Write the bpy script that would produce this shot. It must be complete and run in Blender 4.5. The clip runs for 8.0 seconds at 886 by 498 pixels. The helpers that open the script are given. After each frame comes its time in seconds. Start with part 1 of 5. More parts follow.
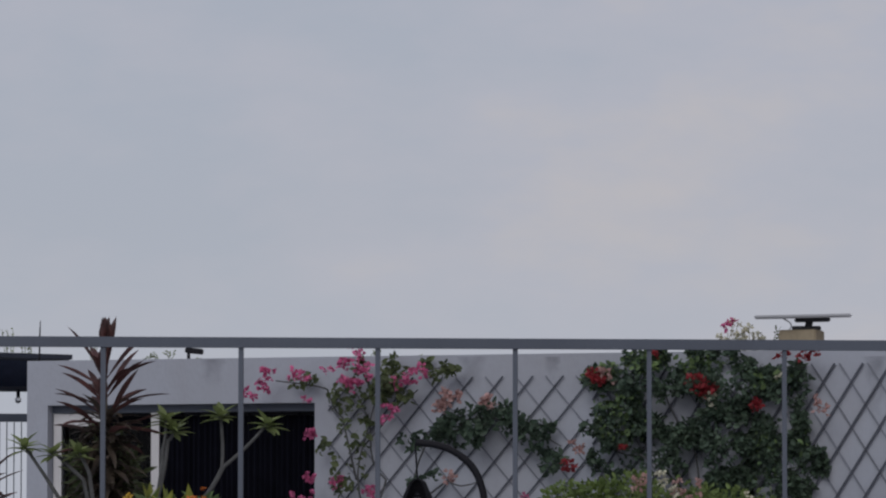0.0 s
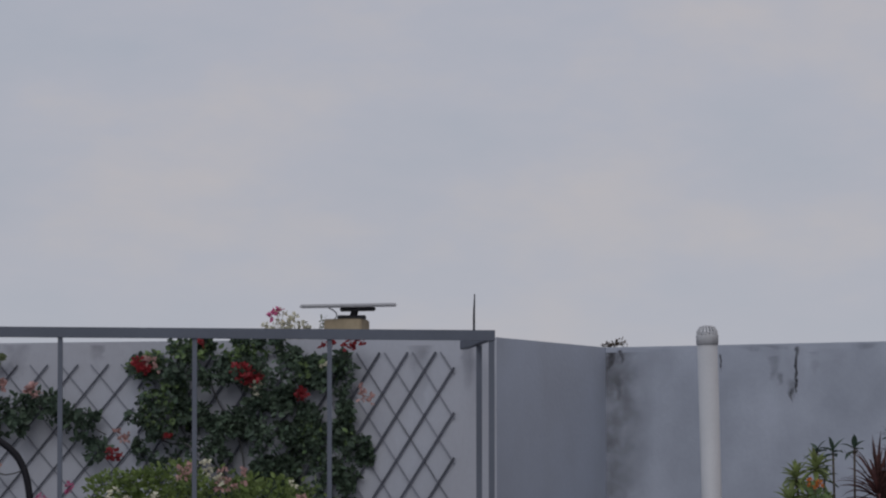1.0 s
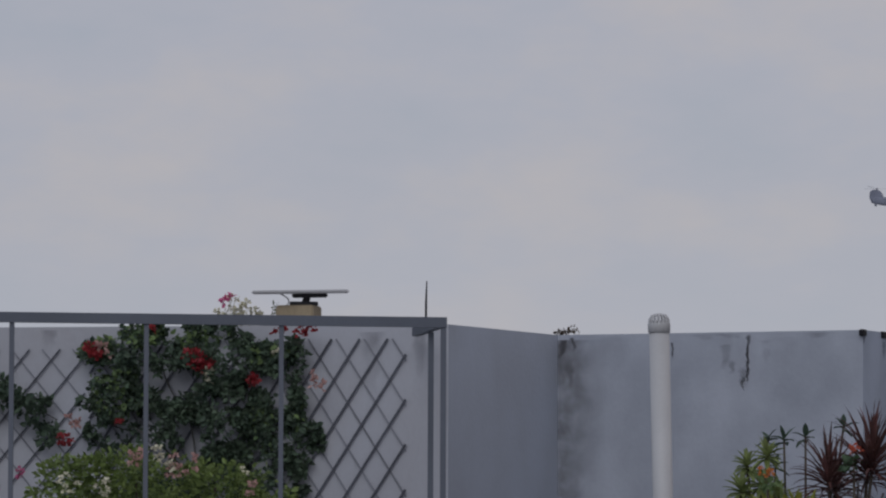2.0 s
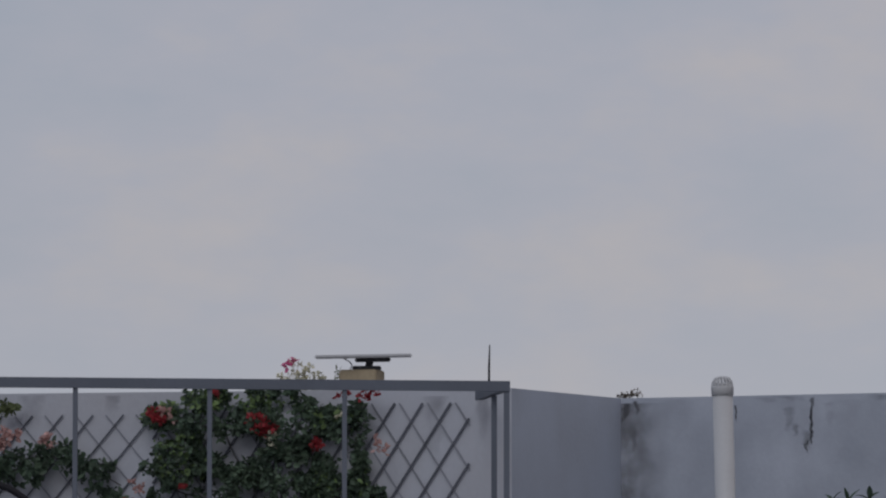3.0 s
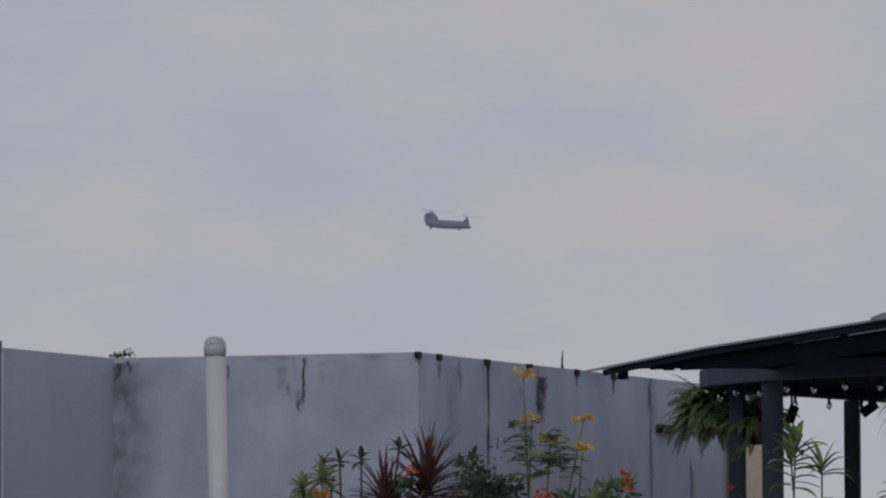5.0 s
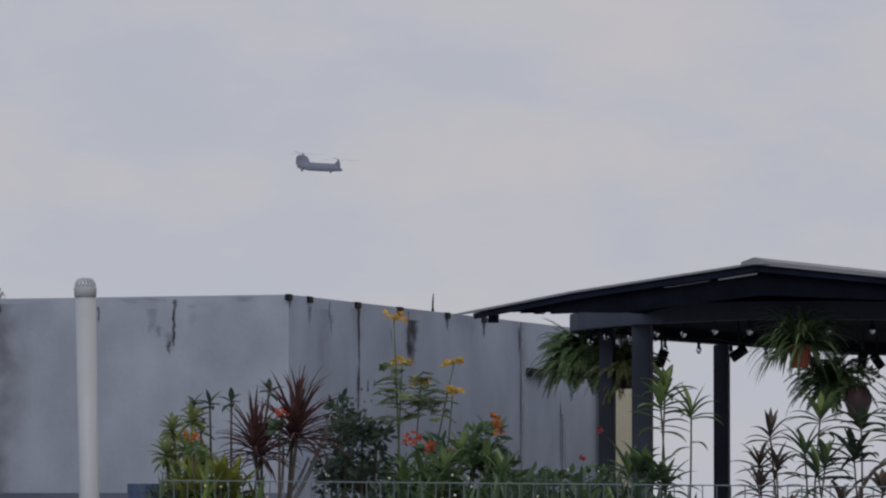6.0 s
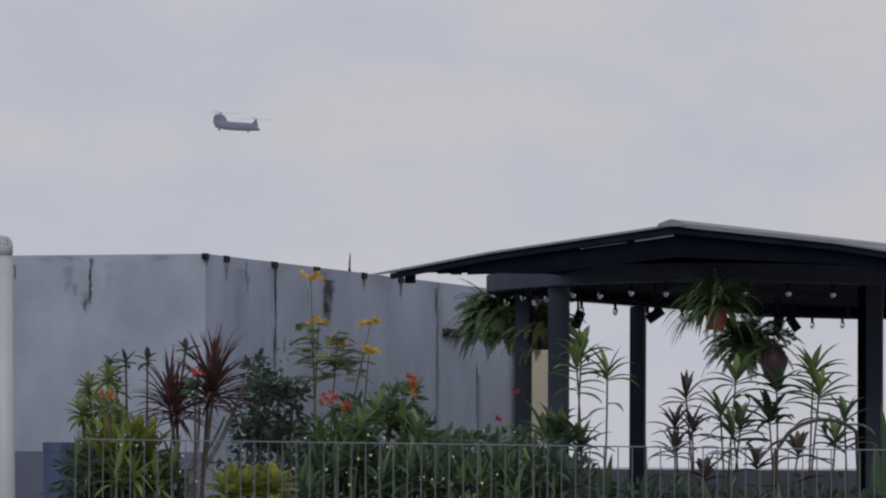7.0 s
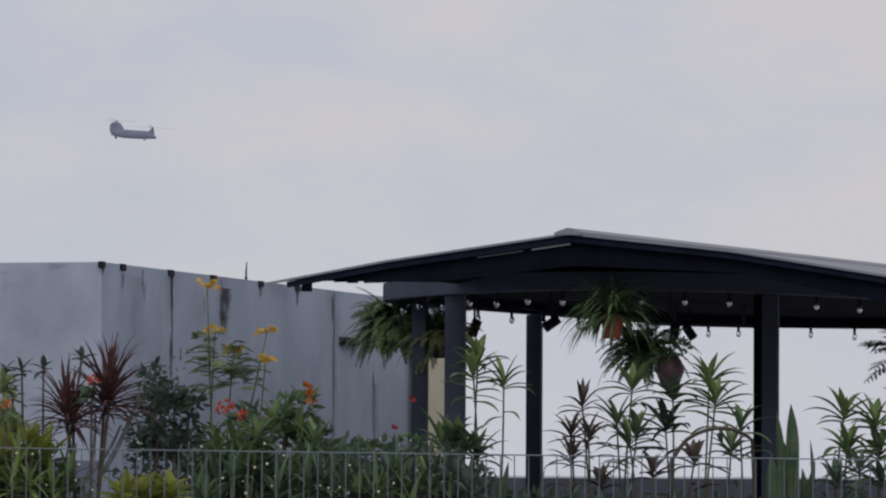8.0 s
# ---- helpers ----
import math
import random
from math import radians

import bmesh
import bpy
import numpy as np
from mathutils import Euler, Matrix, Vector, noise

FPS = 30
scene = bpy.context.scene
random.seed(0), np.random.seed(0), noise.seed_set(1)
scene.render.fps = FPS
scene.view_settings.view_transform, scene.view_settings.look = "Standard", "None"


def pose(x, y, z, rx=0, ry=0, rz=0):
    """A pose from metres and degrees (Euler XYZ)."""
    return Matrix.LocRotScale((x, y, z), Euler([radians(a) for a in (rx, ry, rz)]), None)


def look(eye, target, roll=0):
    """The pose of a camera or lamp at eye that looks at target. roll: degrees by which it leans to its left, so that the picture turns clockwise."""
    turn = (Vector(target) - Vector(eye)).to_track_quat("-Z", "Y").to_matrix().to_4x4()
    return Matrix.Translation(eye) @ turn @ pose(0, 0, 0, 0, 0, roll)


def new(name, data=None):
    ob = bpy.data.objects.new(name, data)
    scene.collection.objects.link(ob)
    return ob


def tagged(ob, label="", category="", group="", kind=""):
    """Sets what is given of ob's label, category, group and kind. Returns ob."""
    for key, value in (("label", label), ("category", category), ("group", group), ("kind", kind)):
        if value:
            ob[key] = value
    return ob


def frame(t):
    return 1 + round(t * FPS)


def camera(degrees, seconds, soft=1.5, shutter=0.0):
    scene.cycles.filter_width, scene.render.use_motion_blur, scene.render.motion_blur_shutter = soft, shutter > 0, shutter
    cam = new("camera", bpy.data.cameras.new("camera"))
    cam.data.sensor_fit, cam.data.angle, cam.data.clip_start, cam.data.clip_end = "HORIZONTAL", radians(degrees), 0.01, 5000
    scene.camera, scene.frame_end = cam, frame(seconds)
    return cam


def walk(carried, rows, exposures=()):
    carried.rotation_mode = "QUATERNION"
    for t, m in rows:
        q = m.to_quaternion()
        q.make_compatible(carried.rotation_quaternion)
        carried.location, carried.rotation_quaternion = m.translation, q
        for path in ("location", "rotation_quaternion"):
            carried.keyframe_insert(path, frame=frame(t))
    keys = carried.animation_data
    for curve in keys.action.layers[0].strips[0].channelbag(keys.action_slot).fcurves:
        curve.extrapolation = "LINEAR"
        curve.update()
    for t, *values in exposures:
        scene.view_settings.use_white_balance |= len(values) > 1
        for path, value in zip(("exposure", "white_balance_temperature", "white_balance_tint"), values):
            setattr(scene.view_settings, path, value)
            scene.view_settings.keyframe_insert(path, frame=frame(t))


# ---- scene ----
# The camera: a hand-held long lens on a roof terrace, panning where it stands.
cam = camera(10.5, 8.0, soft=2.2)
EYE = 1.45
# seconds, bearing to the right, pitch, roll in degrees
ROWS = [
    (0.0, -5.999, 3.728, 0.06), (0.2, -5.19, 3.594, 0.05), (0.4, -4.62, 3.39, 0.04), (0.5, -4.603, 3.387, 0.04),
    (0.6, -4.44, 3.385, 0.0), (0.8, -3.224, 3.411, -0.06), (1.0, -0.596, 3.596, -0.04), (1.2, 0.958, 3.55, 0.05),
    (1.5, 1.55, 3.46, 0.12), (1.9, 0.35, 3.44, 0.18),
    (2.3, -0.784, 3.563, 0.2), (2.5, -0.946, 3.851, 0.07), (2.7, -0.79, 4.01, 0.04), (3.0, -0.776, 4.199, 0.01),
    (3.3, -0.55, 4.29, -0.1), (3.5, 0.248, 4.458, -0.28), (3.7, 2.06, 4.317, -0.34), (3.9, 2.934, 4.25, -0.33),
    (4.0, 3.269, 4.169, -0.33), (4.2, 2.88, 4.02, -0.2), (4.5, 2.606, 3.861, -0.08), (4.8, 3.57, 3.8, -0.13),
    (4.9, 4.255, 3.791, -0.15), (5.0, 5.256, 3.714, -0.18), (5.1, 6.272, 3.69, -0.23), (5.2, 6.878, 3.621, -0.26),
    (5.5, 7.4, 3.4, -0.15), (5.9, 6.85, 3.1, 0.0),
    (6.3, 6.746, 2.861, 0.08), (6.5, 7.746, 2.77, 0.09), (7.0, 7.778, 2.564, 0.31), (7.5, 7.993, 2.49, 0.46),
    (7.9, 8.834, 2.615, 0.34), (8.0, 9.007, 2.671, 0.31),
]
walk(cam, [(t, pose(0, 0, EYE, 90 + p, 0, -b) @ pose(0, 0, 0, 0, 0, r)) for t, b, p, r in ROWS],
     [(0.0, -0.04), (0.3, -0.1), (0.5, -0.06), (1.2, -0.12), (2.4, -0.18), (3.2, -0.24), (4.5, -0.25), (5.2, -0.14), (6.4, 0.09), (7.0, 0.13), (7.5, 0.26), (8.0, 0.22)])

# World: a high, thin overcast with a little blue sky light in it.
SUN_EL, SUN_ROT = radians(38), radians(-168)
world = bpy.data.worlds.new("overcast")
scene.world = world
world.use_nodes = True
wn, wl = world.node_tree.nodes, world.node_tree.links
wn.clear()
w_out, w_bg = wn.new("ShaderNodeOutputWorld"), wn.new("ShaderNodeBackground")
w_sky = wn.new("ShaderNodeTexSky")
w_sky.sky_type, w_sky.sun_disc, w_sky.sun_elevation, w_sky.sun_rotation = "NISHITA", False, SUN_EL, SUN_ROT
w_co, w_map = wn.new("ShaderNodeTexCoord"), wn.new("ShaderNodeMapping")
w_map.inputs["Scale"].default_value = (5.0, 5.0, 11.0)
w_noise = wn.new("ShaderNodeTexNoise")
w_noise.inputs["Scale"].default_value, w_noise.inputs["Detail"].default_value = 2.3, 5.0
w_noise.inputs["Roughness"].default_value = 0.58
w_ramp = wn.new("ShaderNodeValToRGB")
for i, (at_, c) in enumerate([(0.32, (3.95, 4.2, 4.95)), (0.5, (4.36, 4.42, 5.1)), (0.68, (5.02, 4.74, 4.98))]):
    e = w_ramp.color_ramp.elements[i] if i < 2 else w_ramp.color_ramp.elements.new(at_)
    e.position, e.color = at_, (*c, 1)
w_mix = wn.new("ShaderNodeMixRGB")
w_mix.inputs["Fac"].default_value = 0.93
w_bg.inputs["Strength"].default_value = 0.1
wl.new(w_co.outputs["Generated"], w_map.inputs["Vector"])
wl.new(w_map.outputs["Vector"], w_noise.inputs["Vector"])
w_sep, w_drift = wn.new("ShaderNodeSeparateXYZ"), wn.new("ShaderNodeMath")   # the cloud thins and warms slowly towards +x
w_drift.operation = "MULTIPLY_ADD"
w_drift.inputs[1].default_value = 0.75
wl.new(w_co.outputs["Generated"], w_sep.inputs["Vector"])
wl.new(w_sep.outputs["X"], w_drift.inputs[0])
wl.new(w_noise.outputs["Fac"], w_drift.inputs[2])
wl.new(w_drift.outputs["Value"], w_ramp.inputs["Fac"])
wl.new(w_sky.outputs["Color"], w_mix.inputs["Color1"])
w_low, w_haze = wn.new("ShaderNodeMapRange"), wn.new("ShaderNodeMixRGB")   # bluish haze low over the roofs
for socket, value in (("From Min", 0.0), ("From Max", 0.07), ("To Min", 0.75), ("To Max", 0.0)):
    w_low.inputs[socket].default_value = value
w_haze.inputs["Color2"].default_value = (4.55, 4.8, 5.65, 1)
wl.new(w_sep.outputs["Z"], w_low.inputs["Value"])
wl.new(w_low.outputs["Result"], w_haze.inputs["Fac"])
wl.new(w_ramp.outputs["Color"], w_haze.inputs["Color1"])
wl.new(w_haze.outputs["Color"], w_mix.inputs["Color2"])
wl.new(w_mix.outputs["Color"], w_bg.inputs["Color"])
wl.new(w_bg.outputs["Background"], w_out.inputs["Surface"])
sun = new("sun", bpy.data.lights.new("sun", "SUN"))
sun.data.energy, sun.data.angle, sun.data.color = 0.85, radians(35), (1.0, 0.985, 0.96)
sun.matrix_world = look((-14, -42, 52), (2, 30, 0))


# ---- materials ----
def mat(name, base, rough=0.6, metal=0.0, vary=0.15, scale=6.0, bump=0.15, fine=60.0, second=None, per_object=0.0, island=0.0, spec=0.4, stretch=(1, 1, 1), through_light=0.0):
    """A painted or natural surface: base colour varied at two scales, with fine relief."""
    m = bpy.data.materials.new(name)
    m.use_nodes = True
    n, l = m.node_tree.nodes, m.node_tree.links
    b = n["Principled BSDF"]
    b.inputs["Roughness"].default_value, b.inputs["Metallic"].default_value = rough, metal
    b.inputs["Specular IOR Level"].default_value = spec
    co, mp = n.new("ShaderNodeTexCoord"), n.new("ShaderNodeMapping")
    mp.inputs["Scale"].default_value = stretch
    l.new(co.outputs["Object"], mp.inputs["Vector"])
    big, small = n.new("ShaderNodeTexNoise"), n.new("ShaderNodeTexNoise")
    for t, s, d in ((big, scale, 4), (small, fine, 3)):
        t.inputs["Scale"].default_value, t.inputs["Detail"].default_value = s, d
        l.new(mp.outputs["Vector"], t.inputs["Vector"])
    ramp = n.new("ShaderNodeValToRGB")
    two = second or tuple(c * (1 - vary * 1.6) for c in base)
    ramp.color_ramp.elements[0].position, ramp.color_ramp.elements[0].color = 0.3, (*two, 1)
    ramp.color_ramp.elements[1].position, ramp.color_ramp.elements[1].color = 0.66, (*base, 1)
    l.new(big.outputs["Fac"], ramp.inputs["Fac"])
    hsv = n.new("ShaderNodeHueSaturation")
    l.new(ramp.outputs["Color"], hsv.inputs["Color"])
    val = n.new("ShaderNodeMapRange")
    val.inputs["To Min"].default_value, val.inputs["To Max"].default_value = 1 - vary, 1 + vary
    l.new(small.outputs["Fac"], val.inputs["Value"])
    last = val.outputs["Result"]
    for amount, node, out in ((per_object, "ShaderNodeObjectInfo", "Random"), (island, "ShaderNodeNewGeometry", "Random Per Island")):
        if amount:
            src, r, mul = n.new(node), n.new("ShaderNodeMapRange"), n.new("ShaderNodeMath")
            r.inputs["To Min"].default_value, r.inputs["To Max"].default_value = 1 - amount, 1 + amount
            mul.operation = "MULTIPLY"
            l.new(src.outputs[out], r.inputs["Value"])
            l.new(r.outputs["Result"], mul.inputs[0])
            l.new(last, mul.inputs[1])
            last = mul.outputs["Value"]
    l.new(last, hsv.inputs["Value"])
    l.new(hsv.outputs["Color"], b.inputs["Base Color"])
    if bump:
        bp = n.new("ShaderNodeBump")
        bp.inputs["Strength"].default_value, bp.inputs["Distance"].default_value = bump, 0.01
        l.new(small.outputs["Fac"], bp.inputs["Height"])
        l.new(bp.outputs["Normal"], b.inputs["Normal"])
    if through_light:
        tr, mx = n.new("ShaderNodeBsdfTranslucent"), n.new("ShaderNodeMixShader")
        l.new(hsv.outputs["Color"], tr.inputs["Color"])
        mx.inputs["Fac"].default_value = through_light
        l.new(b.outputs["BSDF"], mx.inputs[1])
        l.new(tr.outputs["BSDF"], mx.inputs[2])
        l.new(mx.outputs["Shader"], n["Material Output"].inputs["Surface"])
    return m


def leaf(name, base, second=None, island=0.35, rough=0.5):
    return mat(name, base, rough, 0, 0.12, 9.0, 0.1, 80.0, second, 0.08, island, 0.35, through_light=0.34)


M_WALL = mat("weathered white render", (0.38, 0.403, 0.47), 0.85, 0, 0.05, 1.6, 0.3, 45.0, (0.33, 0.34, 0.385), stretch=(1, 1, 0.6))
M_WALL_DULL = mat("grey aged render", (0.355, 0.386, 0.462), 0.88, 0, 0.04, 2.6, 0.2, 40.0, (0.268, 0.295, 0.356), stretch=(1, 1, 0.8))
M_WALL_MID = mat("pale grey render", (0.36, 0.405, 0.495), 0.88, 0, 0.04, 1.6, 0.2, 40.0, (0.31, 0.342, 0.408), stretch=(1, 1, 0.8))
M_WALL_SIDE = mat("grey streaked render", (0.366, 0.42, 0.53), 0.88, 0, 0.04, 2.6, 0.2, 40.0, (0.285, 0.33, 0.42), stretch=(1, 1, 0.75))
M_GRIME_PALE = mat("grey water stain", (0.25, 0.275, 0.32), 0.95, 0, 0.2, 14.0, 0.2)
M_PLINTH = mat("blue grey plinth paint", (0.12, 0.135, 0.19), 0.8, 0, 0.1, 2.0)
M_PARAPET = mat("dark grey parapet render", (0.055, 0.06, 0.08), 0.85, 0, 0.2, 3.0, 0.2)
M_ROOFDECK = mat("pale terrace screed", (0.42, 0.42, 0.43), 0.9, 0, 0.2, 0.7, 0.3, 30.0)
M_STEEL = mat("grey painted steel", (0.095, 0.11, 0.145), 0.6, 0, 0.08, 3.0, 0.08)
M_DARK = mat("charcoal painted steel", (0.027, 0.032, 0.050), 0.65, 0, 0.15, 4.0, 0.08, spec=0.25)
M_UNDER = mat("dark soffit boards", (0.014, 0.018, 0.034), 0.8, 0, 0.25, 5.0, 0.1, spec=0.06)
# shade under the pavilion roof is put into this near black colour
M_SHADE_BLACK = mat("near black for shaded faces", (0.0078, 0.0092, 0.016), 0.9, 0, 0.25, 5.0, 0.1, spec=0.04)
M_SHEET = mat("pale metal roof sheet", (0.24, 0.25, 0.285), 0.5, 0.3, 0.1, 2.0, 0.05)
M_PVC = mat("white plastic pipe", (0.46, 0.47, 0.50), 0.5, 0, 0.05, 3.0, 0.05)
M_WIRE = mat("galvanised fence wire", (0.15, 0.18, 0.195), 0.5, 0.5, 0.1, 8.0, 0.05)
# both aircraft colours are lightened for the haze of distance
M_HELI = mat("aircraft paint paled by haze", (0.19, 0.21, 0.28), 0.7, 0, 0.1, 0.5, 0.0)
M_HELI_TRIM = mat("aircraft trim paled by haze", (0.2, 0.215, 0.27), 0.6, 0, 0.1, 0.5, 0.0)
M_BEAM = mat("charcoal beam paint", (0.043, 0.053, 0.082), 0.65, 0, 0.12, 3.0, 0.06)
M_SLAT_B = mat("grey trellis back slat", (0.2, 0.21, 0.25), 0.7, 0, 0.15, 6.0, 0.1, per_object=0.15)
M_SLAT = mat("dark grey trellis slat", (0.075, 0.08, 0.105), 0.7, 0, 0.15, 6.0, 0.1, per_object=0.15)
M_CURTAIN = mat("black pleated shade cloth", (0.0085, 0.009, 0.016), 0.9, 0, 0.2, 8.0, 0.1, spec=0.05)
M_FRAME_W = mat("white aluminium frame", (0.62, 0.61, 0.63), 0.5, 0, 0.05, 3.0, 0.05)
M_ROOM = mat("dim room plaster", (0.12, 0.12, 0.13), 0.9)
M_STONE = mat("tan stone block", (0.36, 0.30, 0.21), 0.85, 0, 0.15, 8.0, 0.3)
M_MOUNT = mat("dark grey mount plastic", (0.05, 0.052, 0.06), 0.6, 0, 0.1, 6.0, 0.05)
M_DISH = mat("pale grey antenna plastic", (0.42, 0.43, 0.46), 0.5, 0, 0.05, 3.0, 0.02)
M_BLACK = mat("black plastic", (0.012, 0.012, 0.017), 0.6, 0, 0.15, 9.0, 0.05, spec=0.2)
M_BIN = mat("blue plastic bin", (0.055, 0.085, 0.17), 0.5, 0, 0.15, 4.0, 0.05)
M_POT = mat("terracotta", (0.25, 0.075, 0.045), 0.8, 0, 0.15, 9.0, 0.15)
M_POT_DARK = mat("brown glazed pot", (0.08, 0.042, 0.05), 0.5, 0, 0.2, 9.0, 0.1)
M_CONC = mat("grey concrete", (0.3, 0.3, 0.3), 0.9, 0, 0.15, 5.0, 0.3)
M_CREAM = mat("cream wall paint", (0.45, 0.415, 0.32), 0.85, 0, 0.08, 3.0, 0.2)
M_SOIL = mat("potting soil", (0.05, 0.035, 0.025), 0.95, 0, 0.3, 15.0, 0.4)
M_BRANCH = mat("pale grey branch bark", (0.19, 0.2, 0.21), 0.85, 0, 0.2, 12.0, 0.4, 60.0)
M_BARK = mat("grey brown bark", (0.095, 0.097, 0.1), 0.85, 0, 0.2, 12.0, 0.4, 60.0)
M_STEM = mat("brown woody stem", (0.085, 0.07, 0.055), 0.85, 0, 0.2, 12.0, 0.3)
M_STEM_G = mat("green stem", (0.10, 0.13, 0.05), 0.7, 0, 0.2, 12.0, 0.2)
M_LEAF = leaf("deep green leaf", (0.105, 0.165, 0.085), (0.058, 0.1, 0.06))
M_LEAF_DK = leaf("dark green leaf", (0.076, 0.116, 0.076), (0.045, 0.073, 0.055))
M_VINE = leaf("climber leaf", (0.084, 0.126, 0.084), (0.046, 0.073, 0.056), 0.55)
M_LEAF_LT = leaf("fresh green leaf", (0.165, 0.24, 0.09), (0.085, 0.14, 0.068))
M_LEAF_BR = leaf("bright yellow green leaf", (0.20, 0.27, 0.085), (0.12, 0.18, 0.06))
# darker leaf; in the hedges it carries the shade low in the bed
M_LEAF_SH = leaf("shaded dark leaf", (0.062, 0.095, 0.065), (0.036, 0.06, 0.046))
M_LEAF_Y = leaf("yellow green croton leaf", (0.29, 0.30, 0.06), (0.15, 0.19, 0.05))
M_LEAF_OL = leaf("olive vine leaf", (0.13, 0.16, 0.075), (0.07, 0.095, 0.045))
M_LEAF_P = leaf("plumeria leaf", (0.24, 0.29, 0.115), (0.15, 0.195, 0.075))
M_FEATHER = leaf("feathery grey green leaf", (0.24, 0.31, 0.15), (0.16, 0.22, 0.1))
M_FERN = leaf("fern frond", (0.18, 0.26, 0.115), (0.085, 0.14, 0.068), 0.45)
M_FERN_OL = leaf("olive fern frond", (0.17, 0.19, 0.075), (0.09, 0.1, 0.045), 0.45)
M_RED = leaf("dark red cordyline leaf", (0.135, 0.06, 0.056), (0.065, 0.038, 0.04), 0.5)
M_RED_BR = leaf("brown cordyline leaf", (0.12, 0.095, 0.07), (0.055, 0.045, 0.045))
M_PINK = leaf("magenta bract", (0.66, 0.17, 0.34), (0.5, 0.11, 0.25), 0.2)
M_PALE = leaf("pale pink petal", (0.55, 0.36, 0.34), (0.45, 0.27, 0.26), 0.2)
M_WHITE_P = leaf("cream petal", (0.72, 0.70, 0.58), (0.6, 0.58, 0.45), 0.15)
M_SCARLET = leaf("scarlet petal", (0.36, 0.045, 0.055), (0.27, 0.035, 0.045), 0.2)
M_ORANGE = leaf("orange petal", (0.62, 0.22, 0.05), (0.5, 0.15, 0.04), 0.2)
M_CORAL = leaf("coral petal", (0.58, 0.15, 0.09), (0.48, 0.1, 0.06), 0.2)
M_YELLOW = leaf("yellow petal", (0.66, 0.46, 0.08), (0.56, 0.34, 0.06), 0.2)


def glass(name, tint=(1, 1, 1), rough=0.02, ior=1.45):
    m = bpy.data.materials.new(name)
    m.use_nodes = True
    b = m.node_tree.nodes["Principled BSDF"]
    b.inputs["Base Color"].default_value = (*tint, 1)
    b.inputs["Transmission Weight"].default_value, b.inputs["Roughness"].default_value, b.inputs["IOR"].default_value = 1.0, rough, ior
    return m


M_GLASS = glass("tinted door glass", (0.1, 0.1, 0.11), 0.0, 1.2)
M_BULB = glass("clear bulb glass", (0.95, 0.95, 0.95), 0.08)


def wash(name, colour, cover):
    """A thin film for dirt and painted corner shade that lets most of the wall show through, patchy in itself."""
    m = bpy.data.materials.new(name)
    m.use_nodes = True
    n, l = m.node_tree.nodes, m.node_tree.links
    b = n["Principled BSDF"]
    b.inputs["Base Color"].default_value, b.inputs["Roughness"].default_value = (*colour, 1), 0.95
    co, no, r = n.new("ShaderNodeTexCoord"), n.new("ShaderNodeTexNoise"), n.new("ShaderNodeMapRange")
    no.inputs["Scale"].default_value, no.inputs["Detail"].default_value = 7.0, 5.0
    at_, mul = n.new("ShaderNodeAttribute"), n.new("ShaderNodeMath")
    at_.attribute_name, mul.operation = "cover", "MULTIPLY"
    r.inputs["From Min"].default_value, r.inputs["From Max"].default_value = 0.25, 0.75
    r.inputs["To Min"].default_value, r.inputs["To Max"].default_value = 0.0, cover
    l.new(co.outputs["Object"], no.inputs["Vector"])
    l.new(no.outputs["Fac"], r.inputs["Value"])
    l.new(r.outputs["Result"], mul.inputs[0])
    l.new(at_.outputs["Fac"], mul.inputs[1])
    l.new(mul.outputs["Value"], b.inputs["Alpha"])
    return m


M_WASH = wash("thin grey dirt and corner shade", (0.12, 0.125, 0.15), 0.5)
M_RUN = wash("black algae run", (0.03, 0.031, 0.04), 1.9)


# ---- plan ----
MIL = 8532.0
up_v = Vector((0, 0, 1))


def spot(a, r, z=0.0):
    """A place at bearing a (1/8532 rad to the right of y) and range r."""
    return Vector((r * math.sin(a / MIL), r * math.cos(a / MIL), z))


def high(e, r):
    """The height that stands e (1/8532 rad) above eye level at range r."""
    return EYE + e / MIL * r


def part(name, bm, material, parent=None, label="", smooth=False):
    me = bpy.data.meshes.new(name)
    if smooth:
        for f in bm.faces:
            f.smooth = True
    bm.to_mesh(me)
    bm.free()
    for m in (material if isinstance(material, (list, tuple)) else [material]):
        me.materials.append(m)
    ob = new(name, me)
    if parent:
        ob.parent = parent
    if label:
        tagged(ob, label)
    return ob


def thing(name, label, category, place=(0, 0, 0), group="", kind=""):
    ob = new(name)
    ob.location = place
    ob.empty_display_size = 0.1
    return tagged(ob, label, category, group, kind)


def box(bm, c, size, m=None, bevel=0.0):
    r = bmesh.ops.create_cube(bm, size=1.0, matrix=(m or Matrix()) @ Matrix.Translation(c) @ Matrix.Diagonal((*size, 1)))
    if bevel:
        es = list({e for v in r["verts"] for e in v.link_edges})
        bmesh.ops.bevel(bm, geom=es, offset=bevel, segments=2, affect="EDGES")


